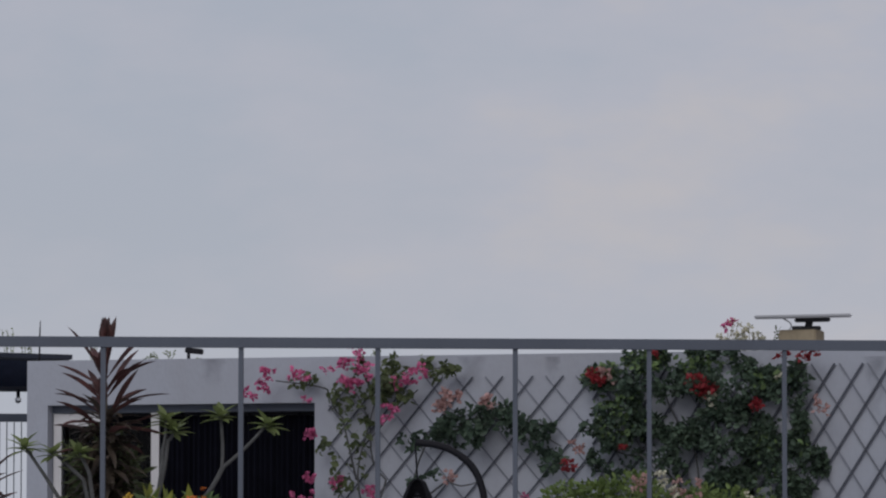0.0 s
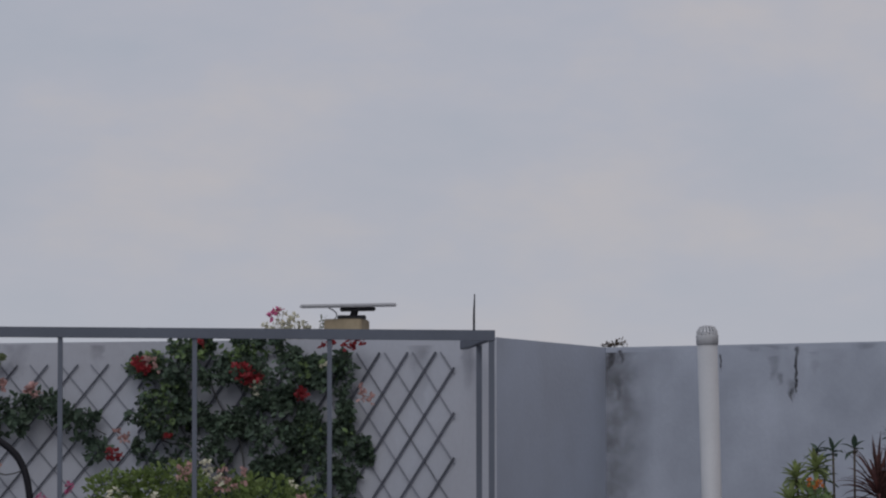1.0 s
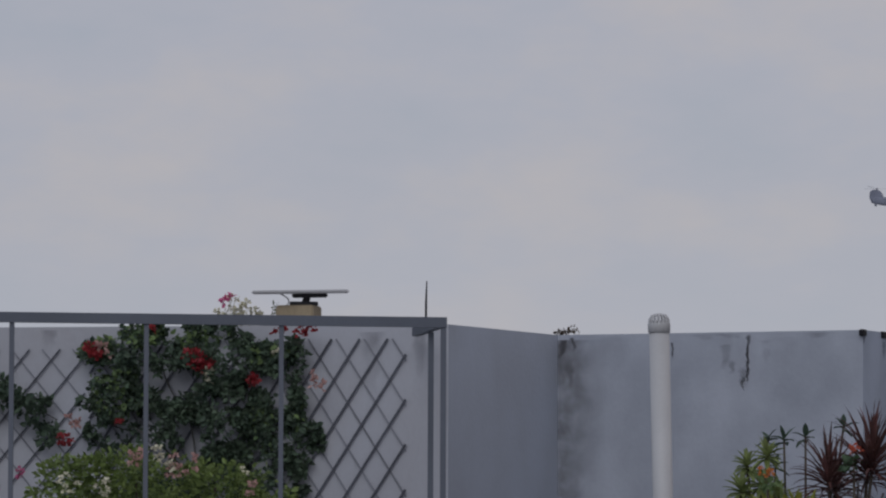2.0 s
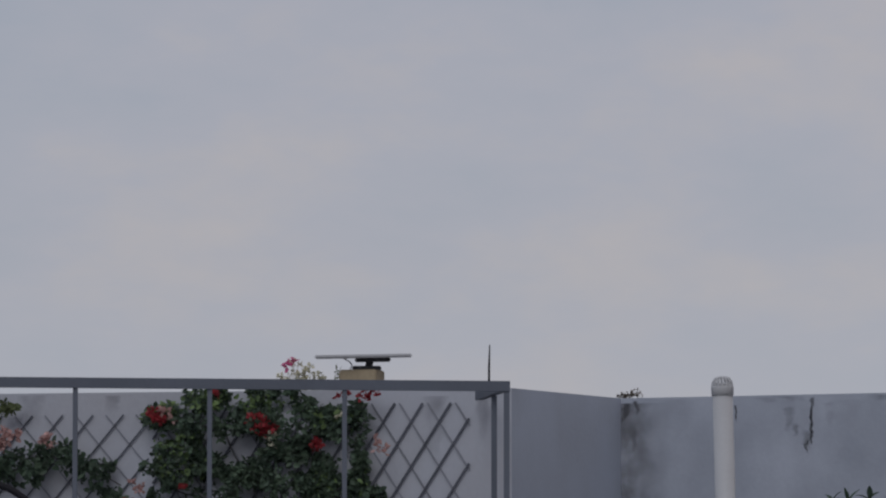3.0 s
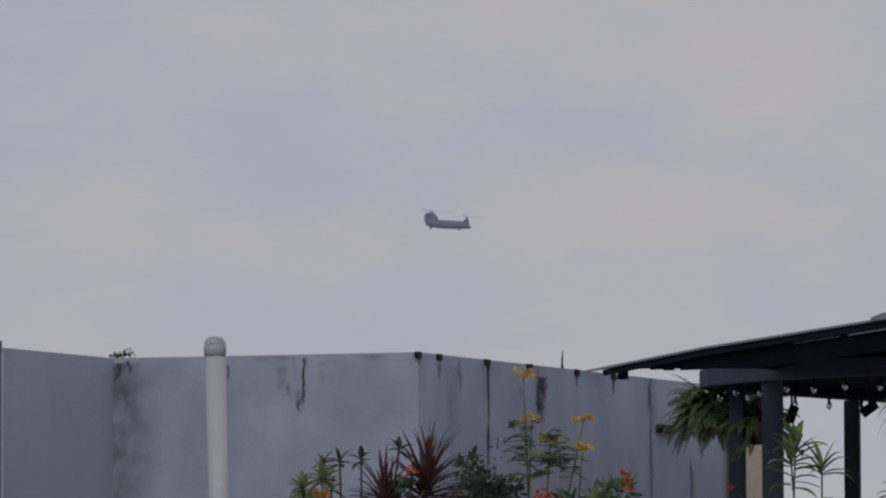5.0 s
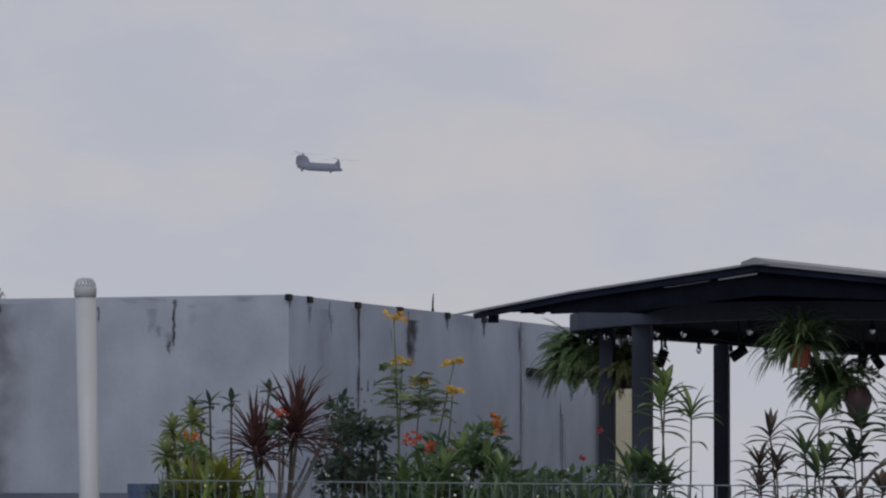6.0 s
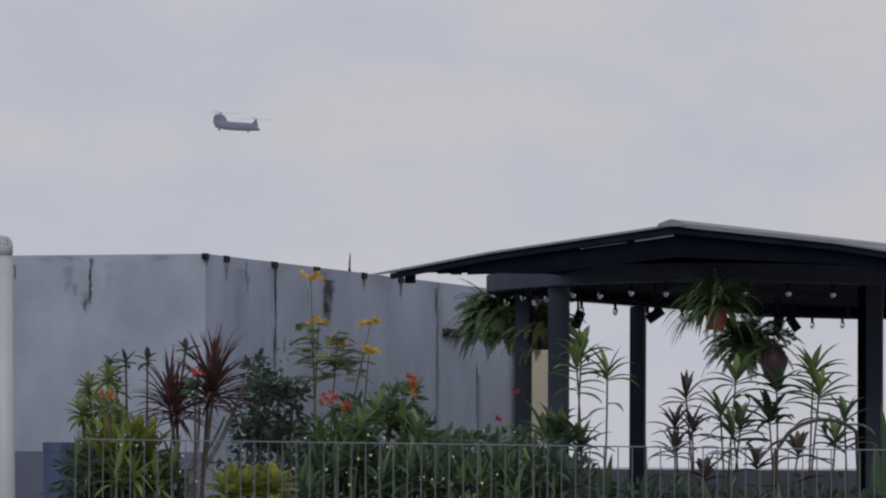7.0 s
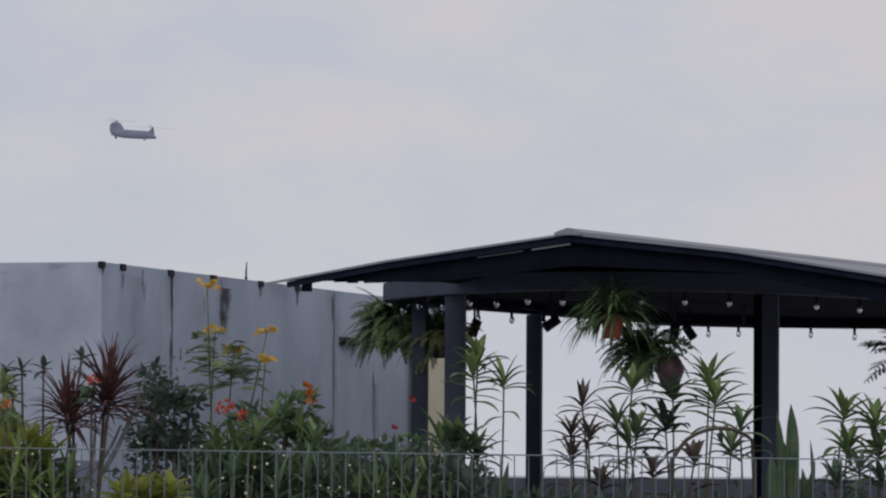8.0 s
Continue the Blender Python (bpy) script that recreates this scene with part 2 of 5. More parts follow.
def tube(bm, points, radii, sides=8, cap=True):
    """A round bar along points."""
    points = [Vector(p) for p in points]
    if not isinstance(radii, (list, tuple)):
        radii = [radii] * len(points)
    rings = []
    side = None
    for i, p in enumerate(points):
        d = (points[min(i + 1, len(points) - 1)] - points[max(i - 1, 0)]).normalized()
        if side is None:
            side = d.orthogonal().normalized()
        side = (side - d * side.dot(d)).normalized()
        o = d.cross(side)
        rings.append([bm.verts.new(p + radii[i] * (math.cos(t) * side + math.sin(t) * o)) for t in (2 * math.pi * k / sides for k in range(sides))])
    for a, b in zip(rings, rings[1:]):
        for k in range(sides):
            bm.faces.new((a[k], a[(k + 1) % sides], b[(k + 1) % sides], b[k]))
    if cap:
        bm.faces.new(rings[0][::-1])
        bm.faces.new(rings[-1])


def lathe(bm, profile, centre=(0, 0, 0), sides=20):
    """Rings of (radius, height) about a vertical axis."""
    rings = [[bm.verts.new((centre[0] + r * math.cos(t), centre[1] + r * math.sin(t), centre[2] + z)) for t in (2 * math.pi * k / sides for k in range(sides))] for r, z in profile]
    for a, b in zip(rings, rings[1:]):
        for k in range(sides):
            bm.faces.new((a[k], a[(k + 1) % sides], b[(k + 1) % sides], b[k]))
    bm.faces.new(rings[0][::-1])
    bm.faces.new(rings[-1])


def bar(bm, a, b, w, h):
    """A square bar from a to b, w wide across, h high."""
    a, b = Vector(a), Vector(b)
    d = (b - a).normalized()
    s = d.cross(up_v)
    s = s.normalized() if s.length > 1e-3 else Vector((1, 0, 0))
    o = s.cross(d).normalized()
    vs = [[bm.verts.new(p + s * i * w / 2 + o * j * h / 2) for i, j in ((-1, -1), (1, -1), (1, 1), (-1, 1))] for p in (a, b)]
    for k in range(4):
        bm.faces.new((vs[0][k], vs[0][(k + 1) % 4], vs[1][(k + 1) % 4], vs[1][k]))
    bm.faces.new(vs[0][::-1])
    bm.faces.new(vs[1])


def prism(bm, outline, z0, z1):
    """An upright block over a plan outline given anticlockwise."""
    lo = [bm.verts.new((p[0], p[1], z0)) for p in outline]
    hi = [bm.verts.new((p[0], p[1], z1)) for p in outline]
    n = len(outline)
    for k in range(n):
        bm.faces.new((lo[k], lo[(k + 1) % n], hi[(k + 1) % n], hi[k]))
    bm.faces.new(lo[::-1])
    bm.faces.new(hi)


# ---- ground ----
bm = bmesh.new()
bmesh.ops.create_grid(bm, x_segments=2, y_segments=2, size=4500)
tagged(part("ground", bm, M_ROOFDECK), "grey screeded ground reaching the horizon", "ground", kind="structure")

# ---- staggered house walls ----
WALL_TOP = 2.71
P_END, P_RAIL = Vector((-5.74, 29.73, 0)), Vector((0.02, 28.33, 0))     # trellis wall
P_NOOK, P_EDGE = Vector((0.697, 29.77, 0)), Vector((2.504, 28.87, 0))   # nook and outer corner
P_FAR = Vector((5.62, 35.35, 0))                                        # far end of the side wall


def wall(name, a, b, label, material=M_WALL, thick=0.22, top=WALL_TOP, back=1.0, openings=(), trim_a=0.0, trim_b=0.0):
    """A wall from a to b along its face; openings are (from, to, sill, head) along it. Its body lies to the left of a-b."""
    d = (b - a).normalized()
    n = Vector((-d.y, d.x, 0)) * back
    length = (b - a).length
    bm = bmesh.new()
    cuts = sorted({0.0, length, *(o[0] for o in openings), *(o[1] for o in openings)})
    for s0, s1 in zip(cuts, cuts[1:]):
        spans = [(0.0, top)]
        for o in openings:
            if o[0] <= s0 and s1 <= o[1]:
                spans = [(0.0, o[2]), (o[3], top)] if o[2] > 0 else [(o[3], top)]
        e0, e1 = (trim_a if s0 == 0 else 0), (trim_b if s1 == length else 0)
        for z0, z1 in spans:
            q = [a + d * s0, a + d * s1, a + d * (s1 - e1) + n * thick, a + d * (s0 + e0) + n * thick]
            prism(bm, q, z0, z1)
    return tagged(part(name, bm, material), label, "wall", kind="structure")


w_len = (P_RAIL - P_END).length
W1 = (P_RAIL - P_END).normalized()
N1 = Vector((W1.y, -W1.x, 0))          # towards the camera


def on_wall(a, p=P_END, d=W1):
    """How far along a wall the bearing a meets it."""
    t = math.tan(a / MIL)
    return (t * p.y - p.x) / (d.x - t * d.y)


DOOR0, DOOR1, DOOR_TOP = on_wall(-1591), on_wall(-1120), 2.43
wall("wall_north", P_END, P_RAIL, "weathered white rendered wall with a doorway", openings=[(DOOR0, DOOR1, 0.0, DOOR_TOP)])
wall("wall_return", P_RAIL, P_NOOK, "pale rendered return wall, plain and dry", M_WALL_MID)
wall("wall_middle", P_NOOK, P_EDGE, "stained white rendered wall", M_WALL_DULL, trim_b=0.22)
wall("wall_side", P_EDGE, P_FAR, "stained white rendered side wall with scuppers", M_WALL_SIDE, trim_a=0.22)

# the house behind those walls: flat roof and plain rear walls
HOUSE = [P_END - N1 * 0.22, P_RAIL - N1 * 0.22, P_NOOK + Vector((-0.1, 0.24, 0)), P_EDGE + Vector((-0.1, 0.24, 0)), P_FAR + Vector((-0.25, 0, 0)), Vector((5.4, 42, 0)), Vector((-6.5, 42, 0))]
bm = bmesh.new()
prism(bm, HOUSE, 2.645, 2.69)
tagged(part("roof", bm, M_ROOFDECK), "flat screeded house roof behind the parapets", "roof", kind="structure")
for k, name in ((4, "wall_east"), (5, "wall_rear"), (6, "wall_west")):
    a, b = HOUSE[k], HOUSE[(k + 1) % 7]
    d = (b - a).normalized()
    n = Vector((-d.y, d.x, 0)) * 0.15
    bm = bmesh.new()
    prism(bm, [a, b, b + n, a + n], 0, 2.64)
    tagged(part(name, bm, M_WALL), "plain rendered house wall", "wall", kind="structure")

# ---- steel frame in front of the trellis wall ----
def steel_frame():
    t = thing("steel_frame", "grey painted steel frame of thin posts before the trellis wall", "frame")
    c = spot(0, 27.0)
    l_end = spot(-1900, 26.55)
    d = (l_end - c).normalized()
    z = 2.69
    bm = bmesh.new()
    bar(bm, c + Vector((0.006, 0, z - 0.029)), l_end + Vector((0, 0, z - 0.029)), 0.05, 0.057)
    part("top_rail", bm, M_STEEL, t)
    back = spot(-52, 28.25)
    bm = bmesh.new()
    bar(bm, c + Vector((-0.02, 0.03, z - 0.03)), back + Vector((0, 0, z - 0.03)), 0.045, 0.05)
    part("return_rail", bm, M_STEEL, t)
    for i, a in enumerate((-3, -25, -293, -532, -768, -1009, -1248, -1488, -1730)):
        bm = bmesh.new()
        s = 0.033 if i < 2 else 0.026
        p = c + d * ((c - spot(a, 27)).length) if i != 1 else spot(-25, 27.6)
        box(bm, (p.x, p.y, (z - 0.058) / 2), (s, s, z - 0.058))
        part("post", bm, M_STEEL, t)


steel_frame()


# ---- vent pipe ----
def vent_pipe():
    p = spot(378, 27.6) + Vector((0.065, 0, 0))
    t = thing("vent_pipe", "white plastic vent pipe with a slotted cowl, leaning slightly", "pipe", p)
    t.rotation_euler = (0, radians(-1.35), 0)
    r = 0.058
    zc = high(372, 27.6)
    bm = bmesh.new()
    lathe(bm, [(r, 0), (r, zc)], sides=24)
    part("pipe", bm, M_PVC, t, smooth=True)
    bm = bmesh.new()
    lathe(bm, [(r + 0.005, zc - 0.02), (r + 0.007, zc + 0.03), (r + 0.007, zc + 0.032), (r - 0.02, zc + 0.034), (r - 0.02, zc + 0.05)], sides=24)
    part("collar", bm, M_PVC, t, smooth=True)
    for k in range(16):
        th = 2 * math.pi * k / 16
        bm = bmesh.new()
        pts = [(q * math.cos(th), q * math.sin(th), zz) for q, zz in ((r, zc + 0.03), (r - 0.003, zc + 0.058), (r - 0.016, zc + 0.078), (0.01, zc + 0.086))]
        tube(bm, pts, 0.0055, 5)
        part("cowl_rib", bm, M_PVC, t)
    bm = bmesh.new()
    lathe(bm, [(0.034, zc + 0.078), (0.03, zc + 0.088), (0.005, zc + 0.091)], sides=16)
    part("cowl_cap", bm, M_PVC, t, smooth=True)


vent_pipe()

# ---- pavilion ----
A_DIR, B_DIR = Vector((math.cos(0.62), -math.sin(0.62), 0)), Vector((math.sin(0.62), math.cos(0.62), 0))
APEX = spot(1564, 30.5)
RIDGE_Z, BEAM_LO, BEAM_HI = high(428, 30.5), EYE + 1.2014, EYE + 1.319
RING = [(4.87, 33.4), (5.13, 31.7), (5.88, 30.75), (7.15, 31.05), (8.75, 32.7), (10.1, 35.6), (10.1, 38.0), (8.8, 38.3), (7.55, 37.4), (5.95, 35.2)]


def smooth_ring(pts, steps=6):
    out = []
    n = len(pts)
    for i in range(n):
        p0, p1, p2, p3 = (Vector(pts[(i + k - 1) % n]) for k in range(4))
        for s in range(steps):
            t = s / steps
            out.append(0.5 * (2 * p1 + (p2 - p0) * t + (2 * p0 - 5 * p1 + 4 * p2 - p3) * t * t + (3 * p1 - p0 - 3 * p2 + p3) * t ** 3))
    return out


def pavilion():
    t = thing("pavilion", "open charcoal steel pavilion with a shallow gabled sheet roof", "pavilion", (APEX.x, APEX.y, 0))
    o = Vector((APEX.x, APEX.y, 0))
    ring = smooth_ring(RING)
    n = len(ring)
    bm = bmesh.new()
    rows = []
    for i, p in enumerate(ring):
        d = (ring[(i + 1) % n] - ring[i - 1]).normalized()
        inw = Vector((-d.y, d.x))
        rows.append([bm.verts.new((q.x - o.x, q.y - o.y, z)) for q, z in ((p, BEAM_LO), (p, BEAM_HI), (p + inw * 0.1, BEAM_HI), (p + inw * 0.1, BEAM_LO))])
    for i in range(n):
        for k in range(4):
            f = bm.faces.new((rows[i][k], rows[i][(k + 1) % 4], rows[(i + 1) % n][(k + 1) % 4], rows[(i + 1) % n][k]))
            # inner face: same beam, coloured near black for the shade inside
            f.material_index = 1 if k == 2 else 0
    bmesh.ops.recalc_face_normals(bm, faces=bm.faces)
    part("ring_beam", bm, [M_BEAM, M_SHADE_BLACK], t)
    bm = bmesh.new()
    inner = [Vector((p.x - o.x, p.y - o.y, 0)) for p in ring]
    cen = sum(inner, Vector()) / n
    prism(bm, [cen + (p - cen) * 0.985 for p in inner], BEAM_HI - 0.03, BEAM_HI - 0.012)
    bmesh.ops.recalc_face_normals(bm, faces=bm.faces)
    part("ceiling_lining", bm, M_SHADE_BLACK, t)
    # columns; M_BEAM stands for lit faces, the narrow black post for a shaded one
    for a, r, w, paint in ((1302, 33.1, 0.10, M_DARK), (1364, 32.35, 0.125, M_BEAM), (1504, 36.4, 0.11, M_DARK), (1921, 32.05, 0.105, M_BEAM), (1900, 32.2, 0.062, M_SHADE_BLACK)):
        p = spot(a, r) - o
        bm = bmesh.new()
        box(bm, (0, 0, BEAM_LO / 2 - 0.09), (w, w, BEAM_LO + 0.18), Matrix.Translation(p) @ Matrix.Rotation(-0.35, 4, "Z"), 0.006)
        part("column", bm, paint, t)
    # roof: two slopes along the ridge
    depth = 8.6

    def fall(s, side):
        """How far the roof has dropped at s from the ridge; both slopes steepen towards their eaves."""
        if side > 0:
            return 0.114 * s if s < 1.1 else 0.1254 + 0.162 * (s - 1.1)
        return 0.118 * s if s < 1.3 else 0.1534 + 0.153 * (s - 1.3)

    for side, width in ((-1, 2.17), (1, 2.75)):
        cut_s, cut_l = (1.36, 0.25) if side < 0 else (2.75, 0.0)      # the western corner is cut back to the ring
        knee = 1.3 if side < 0 else 1.1
        flap = ((knee, 0), (width, 0), (cut_s, cut_l), (knee, depth)) if side < 0 else ((knee, 0), (width, 0), (width, depth), (knee, depth))
        for name, plan in (("roof_slope", ((0, 0), (knee, 0), (knee, depth), (0, depth))), ("eave_flap", flap)):
            bm = bmesh.new()
            rows = [[bm.verts.new(A_DIR * s * side + B_DIR * l + up_v * (RIDGE_Z - 0.014 - fall(s, side) + dz)) for s, l in plan] for dz in (0.0, 0.014)]
            bm.faces.new(rows[0])
            bm.faces.new(rows[1][::-1])
            for i in range(4):
                bm.faces.new((rows[0][i], rows[0][(i + 1) % 4], rows[1][(i + 1) % 4], rows[1][i]))
            bmesh.ops.recalc_face_normals(bm, faces=bm.faces)
            part(name, bm, M_SHEET, t)
        bm = bmesh.new()
        bar(bm, B_DIR * 0.04 + up_v * (RIDGE_Z - 0.04), A_DIR * knee * side + B_DIR * 0.04 + up_v * (RIDGE_Z - 0.036 - fall(knee, side)), 0.03, 0.036)
        bar(bm, A_DIR * knee * side + B_DIR * 0.04 + up_v * (RIDGE_Z - 0.036 - fall(knee, side)), A_DIR * width * 0.94 * side + B_DIR * 0.04 + up_v * (RIDGE_Z - 0.036 - fall(width * 0.94, side)), 0.03, 0.036)
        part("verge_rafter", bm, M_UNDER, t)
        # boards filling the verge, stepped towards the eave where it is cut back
        # near black as shade under the roof; the outer eastern board covers the beam
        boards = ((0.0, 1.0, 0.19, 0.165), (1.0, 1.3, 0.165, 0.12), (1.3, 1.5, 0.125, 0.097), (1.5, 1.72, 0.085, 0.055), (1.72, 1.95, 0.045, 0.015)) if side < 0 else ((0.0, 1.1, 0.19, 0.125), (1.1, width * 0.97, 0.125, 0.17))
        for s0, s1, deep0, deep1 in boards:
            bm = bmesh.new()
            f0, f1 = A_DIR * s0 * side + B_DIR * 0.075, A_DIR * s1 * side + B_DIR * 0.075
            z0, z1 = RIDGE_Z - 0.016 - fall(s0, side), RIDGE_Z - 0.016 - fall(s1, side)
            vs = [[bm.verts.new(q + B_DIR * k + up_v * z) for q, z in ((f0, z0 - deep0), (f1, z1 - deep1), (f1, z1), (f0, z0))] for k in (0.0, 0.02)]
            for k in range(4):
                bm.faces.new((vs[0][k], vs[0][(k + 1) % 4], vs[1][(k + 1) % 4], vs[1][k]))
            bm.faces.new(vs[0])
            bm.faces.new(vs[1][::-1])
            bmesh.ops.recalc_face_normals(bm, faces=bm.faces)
            part("verge_board", bm, M_SHADE_BLACK, t)
        # purlins under the sheet, running back from the verge
        for k in range(6):
            s = width * (0.12 + 0.155 * k)
            q = A_DIR * s * side + B_DIR * 0.1
            far = depth - 0.05 if side > 0 or s < cut_s else max(0.14, cut_l * (width - s) / (width - cut_s) - 0.03)
            e = A_DIR * s * side + B_DIR * far
            z = RIDGE_Z - 0.016 - fall(s, side) - 0.04
            bm = bmesh.new()
            bar(bm, q + up_v * z, e + up_v * z, 0.06, 0.075)
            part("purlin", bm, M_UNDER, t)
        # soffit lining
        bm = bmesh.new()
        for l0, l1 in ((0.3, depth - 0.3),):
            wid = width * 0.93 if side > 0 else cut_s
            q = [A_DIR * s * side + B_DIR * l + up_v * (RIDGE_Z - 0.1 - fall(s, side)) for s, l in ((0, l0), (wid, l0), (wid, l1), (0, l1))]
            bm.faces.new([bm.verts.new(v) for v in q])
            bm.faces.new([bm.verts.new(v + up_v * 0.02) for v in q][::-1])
        part("soffit", bm, M_SHADE_BLACK, t)
    bm = bmesh.new()
    ends = [[bm.verts.new(A_DIR * x + B_DIR * l + up_v * (RIDGE_Z + z)) for x, z in ((-0.095, -0.014), (-0.095, 0.002), (-0.01, 0.03), (0.01, 0.03), (0.095, 0.002), (0.095, -0.014))] for l in (-0.015, depth)]
    for k in range(6):
        bm.faces.new((ends[0][k], ends[0][(k + 1) % 6], ends[1][(k + 1) % 6], ends[1][k]))
    bm.faces.new(ends[0][::-1])
    bm.faces.new(ends[1])
    bmesh.ops.recalc_face_normals(bm, faces=bm.faces)
    part("ridge_cap", bm, M_SHEET, t)
    # pale bars standing for sky light through slits under the west verge
    bm = bmesh.new()
    bar(bm, A_DIR * -0.02 + B_DIR * 0.066 + up_v * (RIDGE_Z - 0.068), A_DIR * -0.29 + B_DIR * 0.066 + up_v * (RIDGE_Z - 0.066 - fall(0.29, -1)), 0.008, 0.009)
    part("slit_light_bar", bm, M_FRAME_W, t)
    bm = bmesh.new()
    bar(bm, A_DIR * -0.35 + B_DIR * 0.066 + up_v * (RIDGE_Z - 0.066 - fall(0.35, -1)), A_DIR * -0.68 + B_DIR * 0.066 + up_v * (RIDGE_Z - 0.064 - fall(0.68, -1)), 0.004, 0.003)
    part("slit_light_bar", bm, M_FRAME_W, t)
    # set out at a drawing size, then brought to its true size and distance
    t.scale = (PV, PV, PV)
    t.location = (APEX.x * PV, APEX.y * PV, EYE * (1 - PV))
    return t


PV = 0.92
pavilion()
BEAM_LO = EYE + (BEAM_LO - EYE) * PV
RING = [(x * PV, y * PV) for x, y in RING]


# ---- wire fence ----
def fence():
    a, b = spot(512, 22.1), spot(2500, 21.6)
    z, z_b = high(42, 22), high(25, 22)
    t = thing("wire_fence", "welded galvanised wire fence with upright wires", "fence", a)
    d = (b - a)
    n = int(d.length / 0.0635)
    bm = bmesh.new()
    tube(bm, [(0, 0, 0), (0, 0, z)], 0.0027, 5)
    me = bpy.data.meshes.new("upright_wire")
    bm.to_mesh(me)
    bm.free()
    me.materials.append(M_WIRE)
    for i in range(n + 1):
        ob = new("upright_wire", me)
        ob.parent = t
        q = d * (i / n)
        ob.location = (q.x, q.y, random.uniform(-0.004, 0.004))
        ob.scale = (1, 1, 1 + (z_b / z - 1) * i / n)
    for zz in (z, z - 0.6, 0.4):
        bm = bmesh.new()
        tube(bm, [(0, 0, zz), (d.x, d.y, zz + z_b - z)], 0.003, 5)
        part("cross_wire", bm, M_WIRE, t)


fence()


# ---- helicopter ----
def helicopter():
    r = 1650.0
    p = spot(792, r, high(598, r))
    t = thing("helicopter", "dark grey tandem rotor helicopter in flight", "helicopter", p)
    t.rotation_euler = (0, radians(3), radians(-8))
    bm = bmesh.new()
    prof = [(-7.6, 0.2, 0.5, 0.9), (-6.4, 0.15, 1.0, 1.3), (-3.5, -0.1, 1.3, 1.45), (0, -0.15, 1.4, 1.45), (4.2, -0.1, 1.4, 1.4), (6.0, -0.25, 1.2, 1.05), (7.2, -0.6, 0.85, 0.65), (7.9, -0.85, 0.3, 0.25)]
    rings = []
    for x, z, hw, hh in prof:
        rings.append([bm.verts.new((x, hw * math.copysign(abs(math.cos(k)) ** 0.6, math.cos(k)), z + hh * math.copysign(abs(math.sin(k)) ** 0.6, math.sin(k)))) for k in (2 * math.pi * j / 16 for j in range(16))])
    for a, b in zip(rings, rings[1:]):
        for k in range(16):
            bm.faces.new((a[k], a[(k + 1) % 16], b[(k + 1) % 16], b[k]))
    bm.faces.new(rings[0])
    bm.faces.new(rings[-1][::-1])
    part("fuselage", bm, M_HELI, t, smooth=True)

    def pylon(name, pts, hw):
        bm = bmesh.new()
        lo = [bm.verts.new((x, -hw, z)) for x, z in pts]
        hi = [bm.verts.new((x, hw, z)) for x, z in pts]
        for k in range(len(pts)):
            bm.faces.new((lo[k], lo[(k + 1) % len(pts)], hi[(k + 1) % len(pts)], hi[k]))
        bm.faces.new(lo[::-1])
        bm.faces.new(hi)
        bmesh.ops.bevel(bm, geom=list(bm.edges), offset=0.15, segments=2, affect="EDGES")
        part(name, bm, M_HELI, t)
    pylon("rear_pylon", [(-8.2, 0.6), (-7.6, -0.3), (-3.2, 0.7), (-3.6, 2.0), (-4.6, 3.4), (-7.2, 3.7), (-8.2, 2.8)], 0.75)
    pylon("front_pylon", [(4.6, 0.8), (7.2, 0.2), (6.9, 1.9), (6.3, 2.3), (5.8, 2.0)], 0.6)
    for x, z, tilt, turns in ((-5.8, 4.1, 3, (8, 128, 248)), (6.4, 2.6, 3, (20, 140, 260))):
        hub = Vector((x, 0, z))
        bm = bmesh.new()
        lathe(bm, [(0.35, -0.6), (0.3, 0.1), (0.15, 0.25)], hub, 10)
        part("rotor_hub", bm, M_HELI_TRIM, t)
        for a in turns:
            bm = bmesh.new()
            dd = Vector((math.cos(radians(a)), math.sin(radians(a)), 0.035))
            bar(bm, hub, hub + dd * 7.4, 0.3, 0.04)
            part("rotor_blade", bm, M_HELI_TRIM, t)
    for x in (-6.0, 3.8):
        for y in (-1.3, 1.3):
            bm = bmesh.new()
            tube(bm, [(x, y, -0.8), (x, y, -1.4)], 0.12, 6)
            bmesh.ops.create_cone(bm, cap_ends=True, segments=12, radius1=0.42, radius2=0.42, depth=0.35, matrix=Matrix.Translation((x, y, -1.5)) @ Matrix.Rotation(radians(90), 4, "X"))
            part("wheel", bm, M_HELI_TRIM, t)


helicopter()


# ---- plants: shapes ----
def rnd(a, b):
    return random.uniform(a, b)


def blade(bm, base, d, length, width, droop=0.5, segs=4, fold=0.2, belly=0.8):
    """A long arching leaf."""
    p, d = Vector(base), Vector(d).normalized()
    step = length / segs
    prev = None
    for i in range(segs + 1):
        t = i / segs
        s = d.cross(up_v)
        s = s.normalized() if s.length > 0.05 else Vector((math.cos(length * 91), math.sin(length * 91), 0))
        n = s.cross(d)
        w = width * 0.5 * max(0.06, math.sin(math.pi * (0.12 + 0.88 * t) ** belly)) if i < segs else 0
        row = [bm.verts.new(p)] if i == segs else [bm.verts.new(p - s * w + n * w * fold), bm.verts.new(p), bm.verts.new(p + s * w + n * w * fold)]
        if prev:
            if len(row) == 3:
                bm.faces.new((prev[0], prev[1], row[1], row[0]))
                bm.faces.new((prev[1], prev[2], row[2], row[1]))
            else:
                bm.faces.new((prev[0], prev[1], row[0]))
                bm.faces.new((prev[1], prev[2], row[0]))
        prev = row
        p = p + d * step
        d = (d - up_v * droop / segs * (0.4 + 1.2 * t)).normalized()


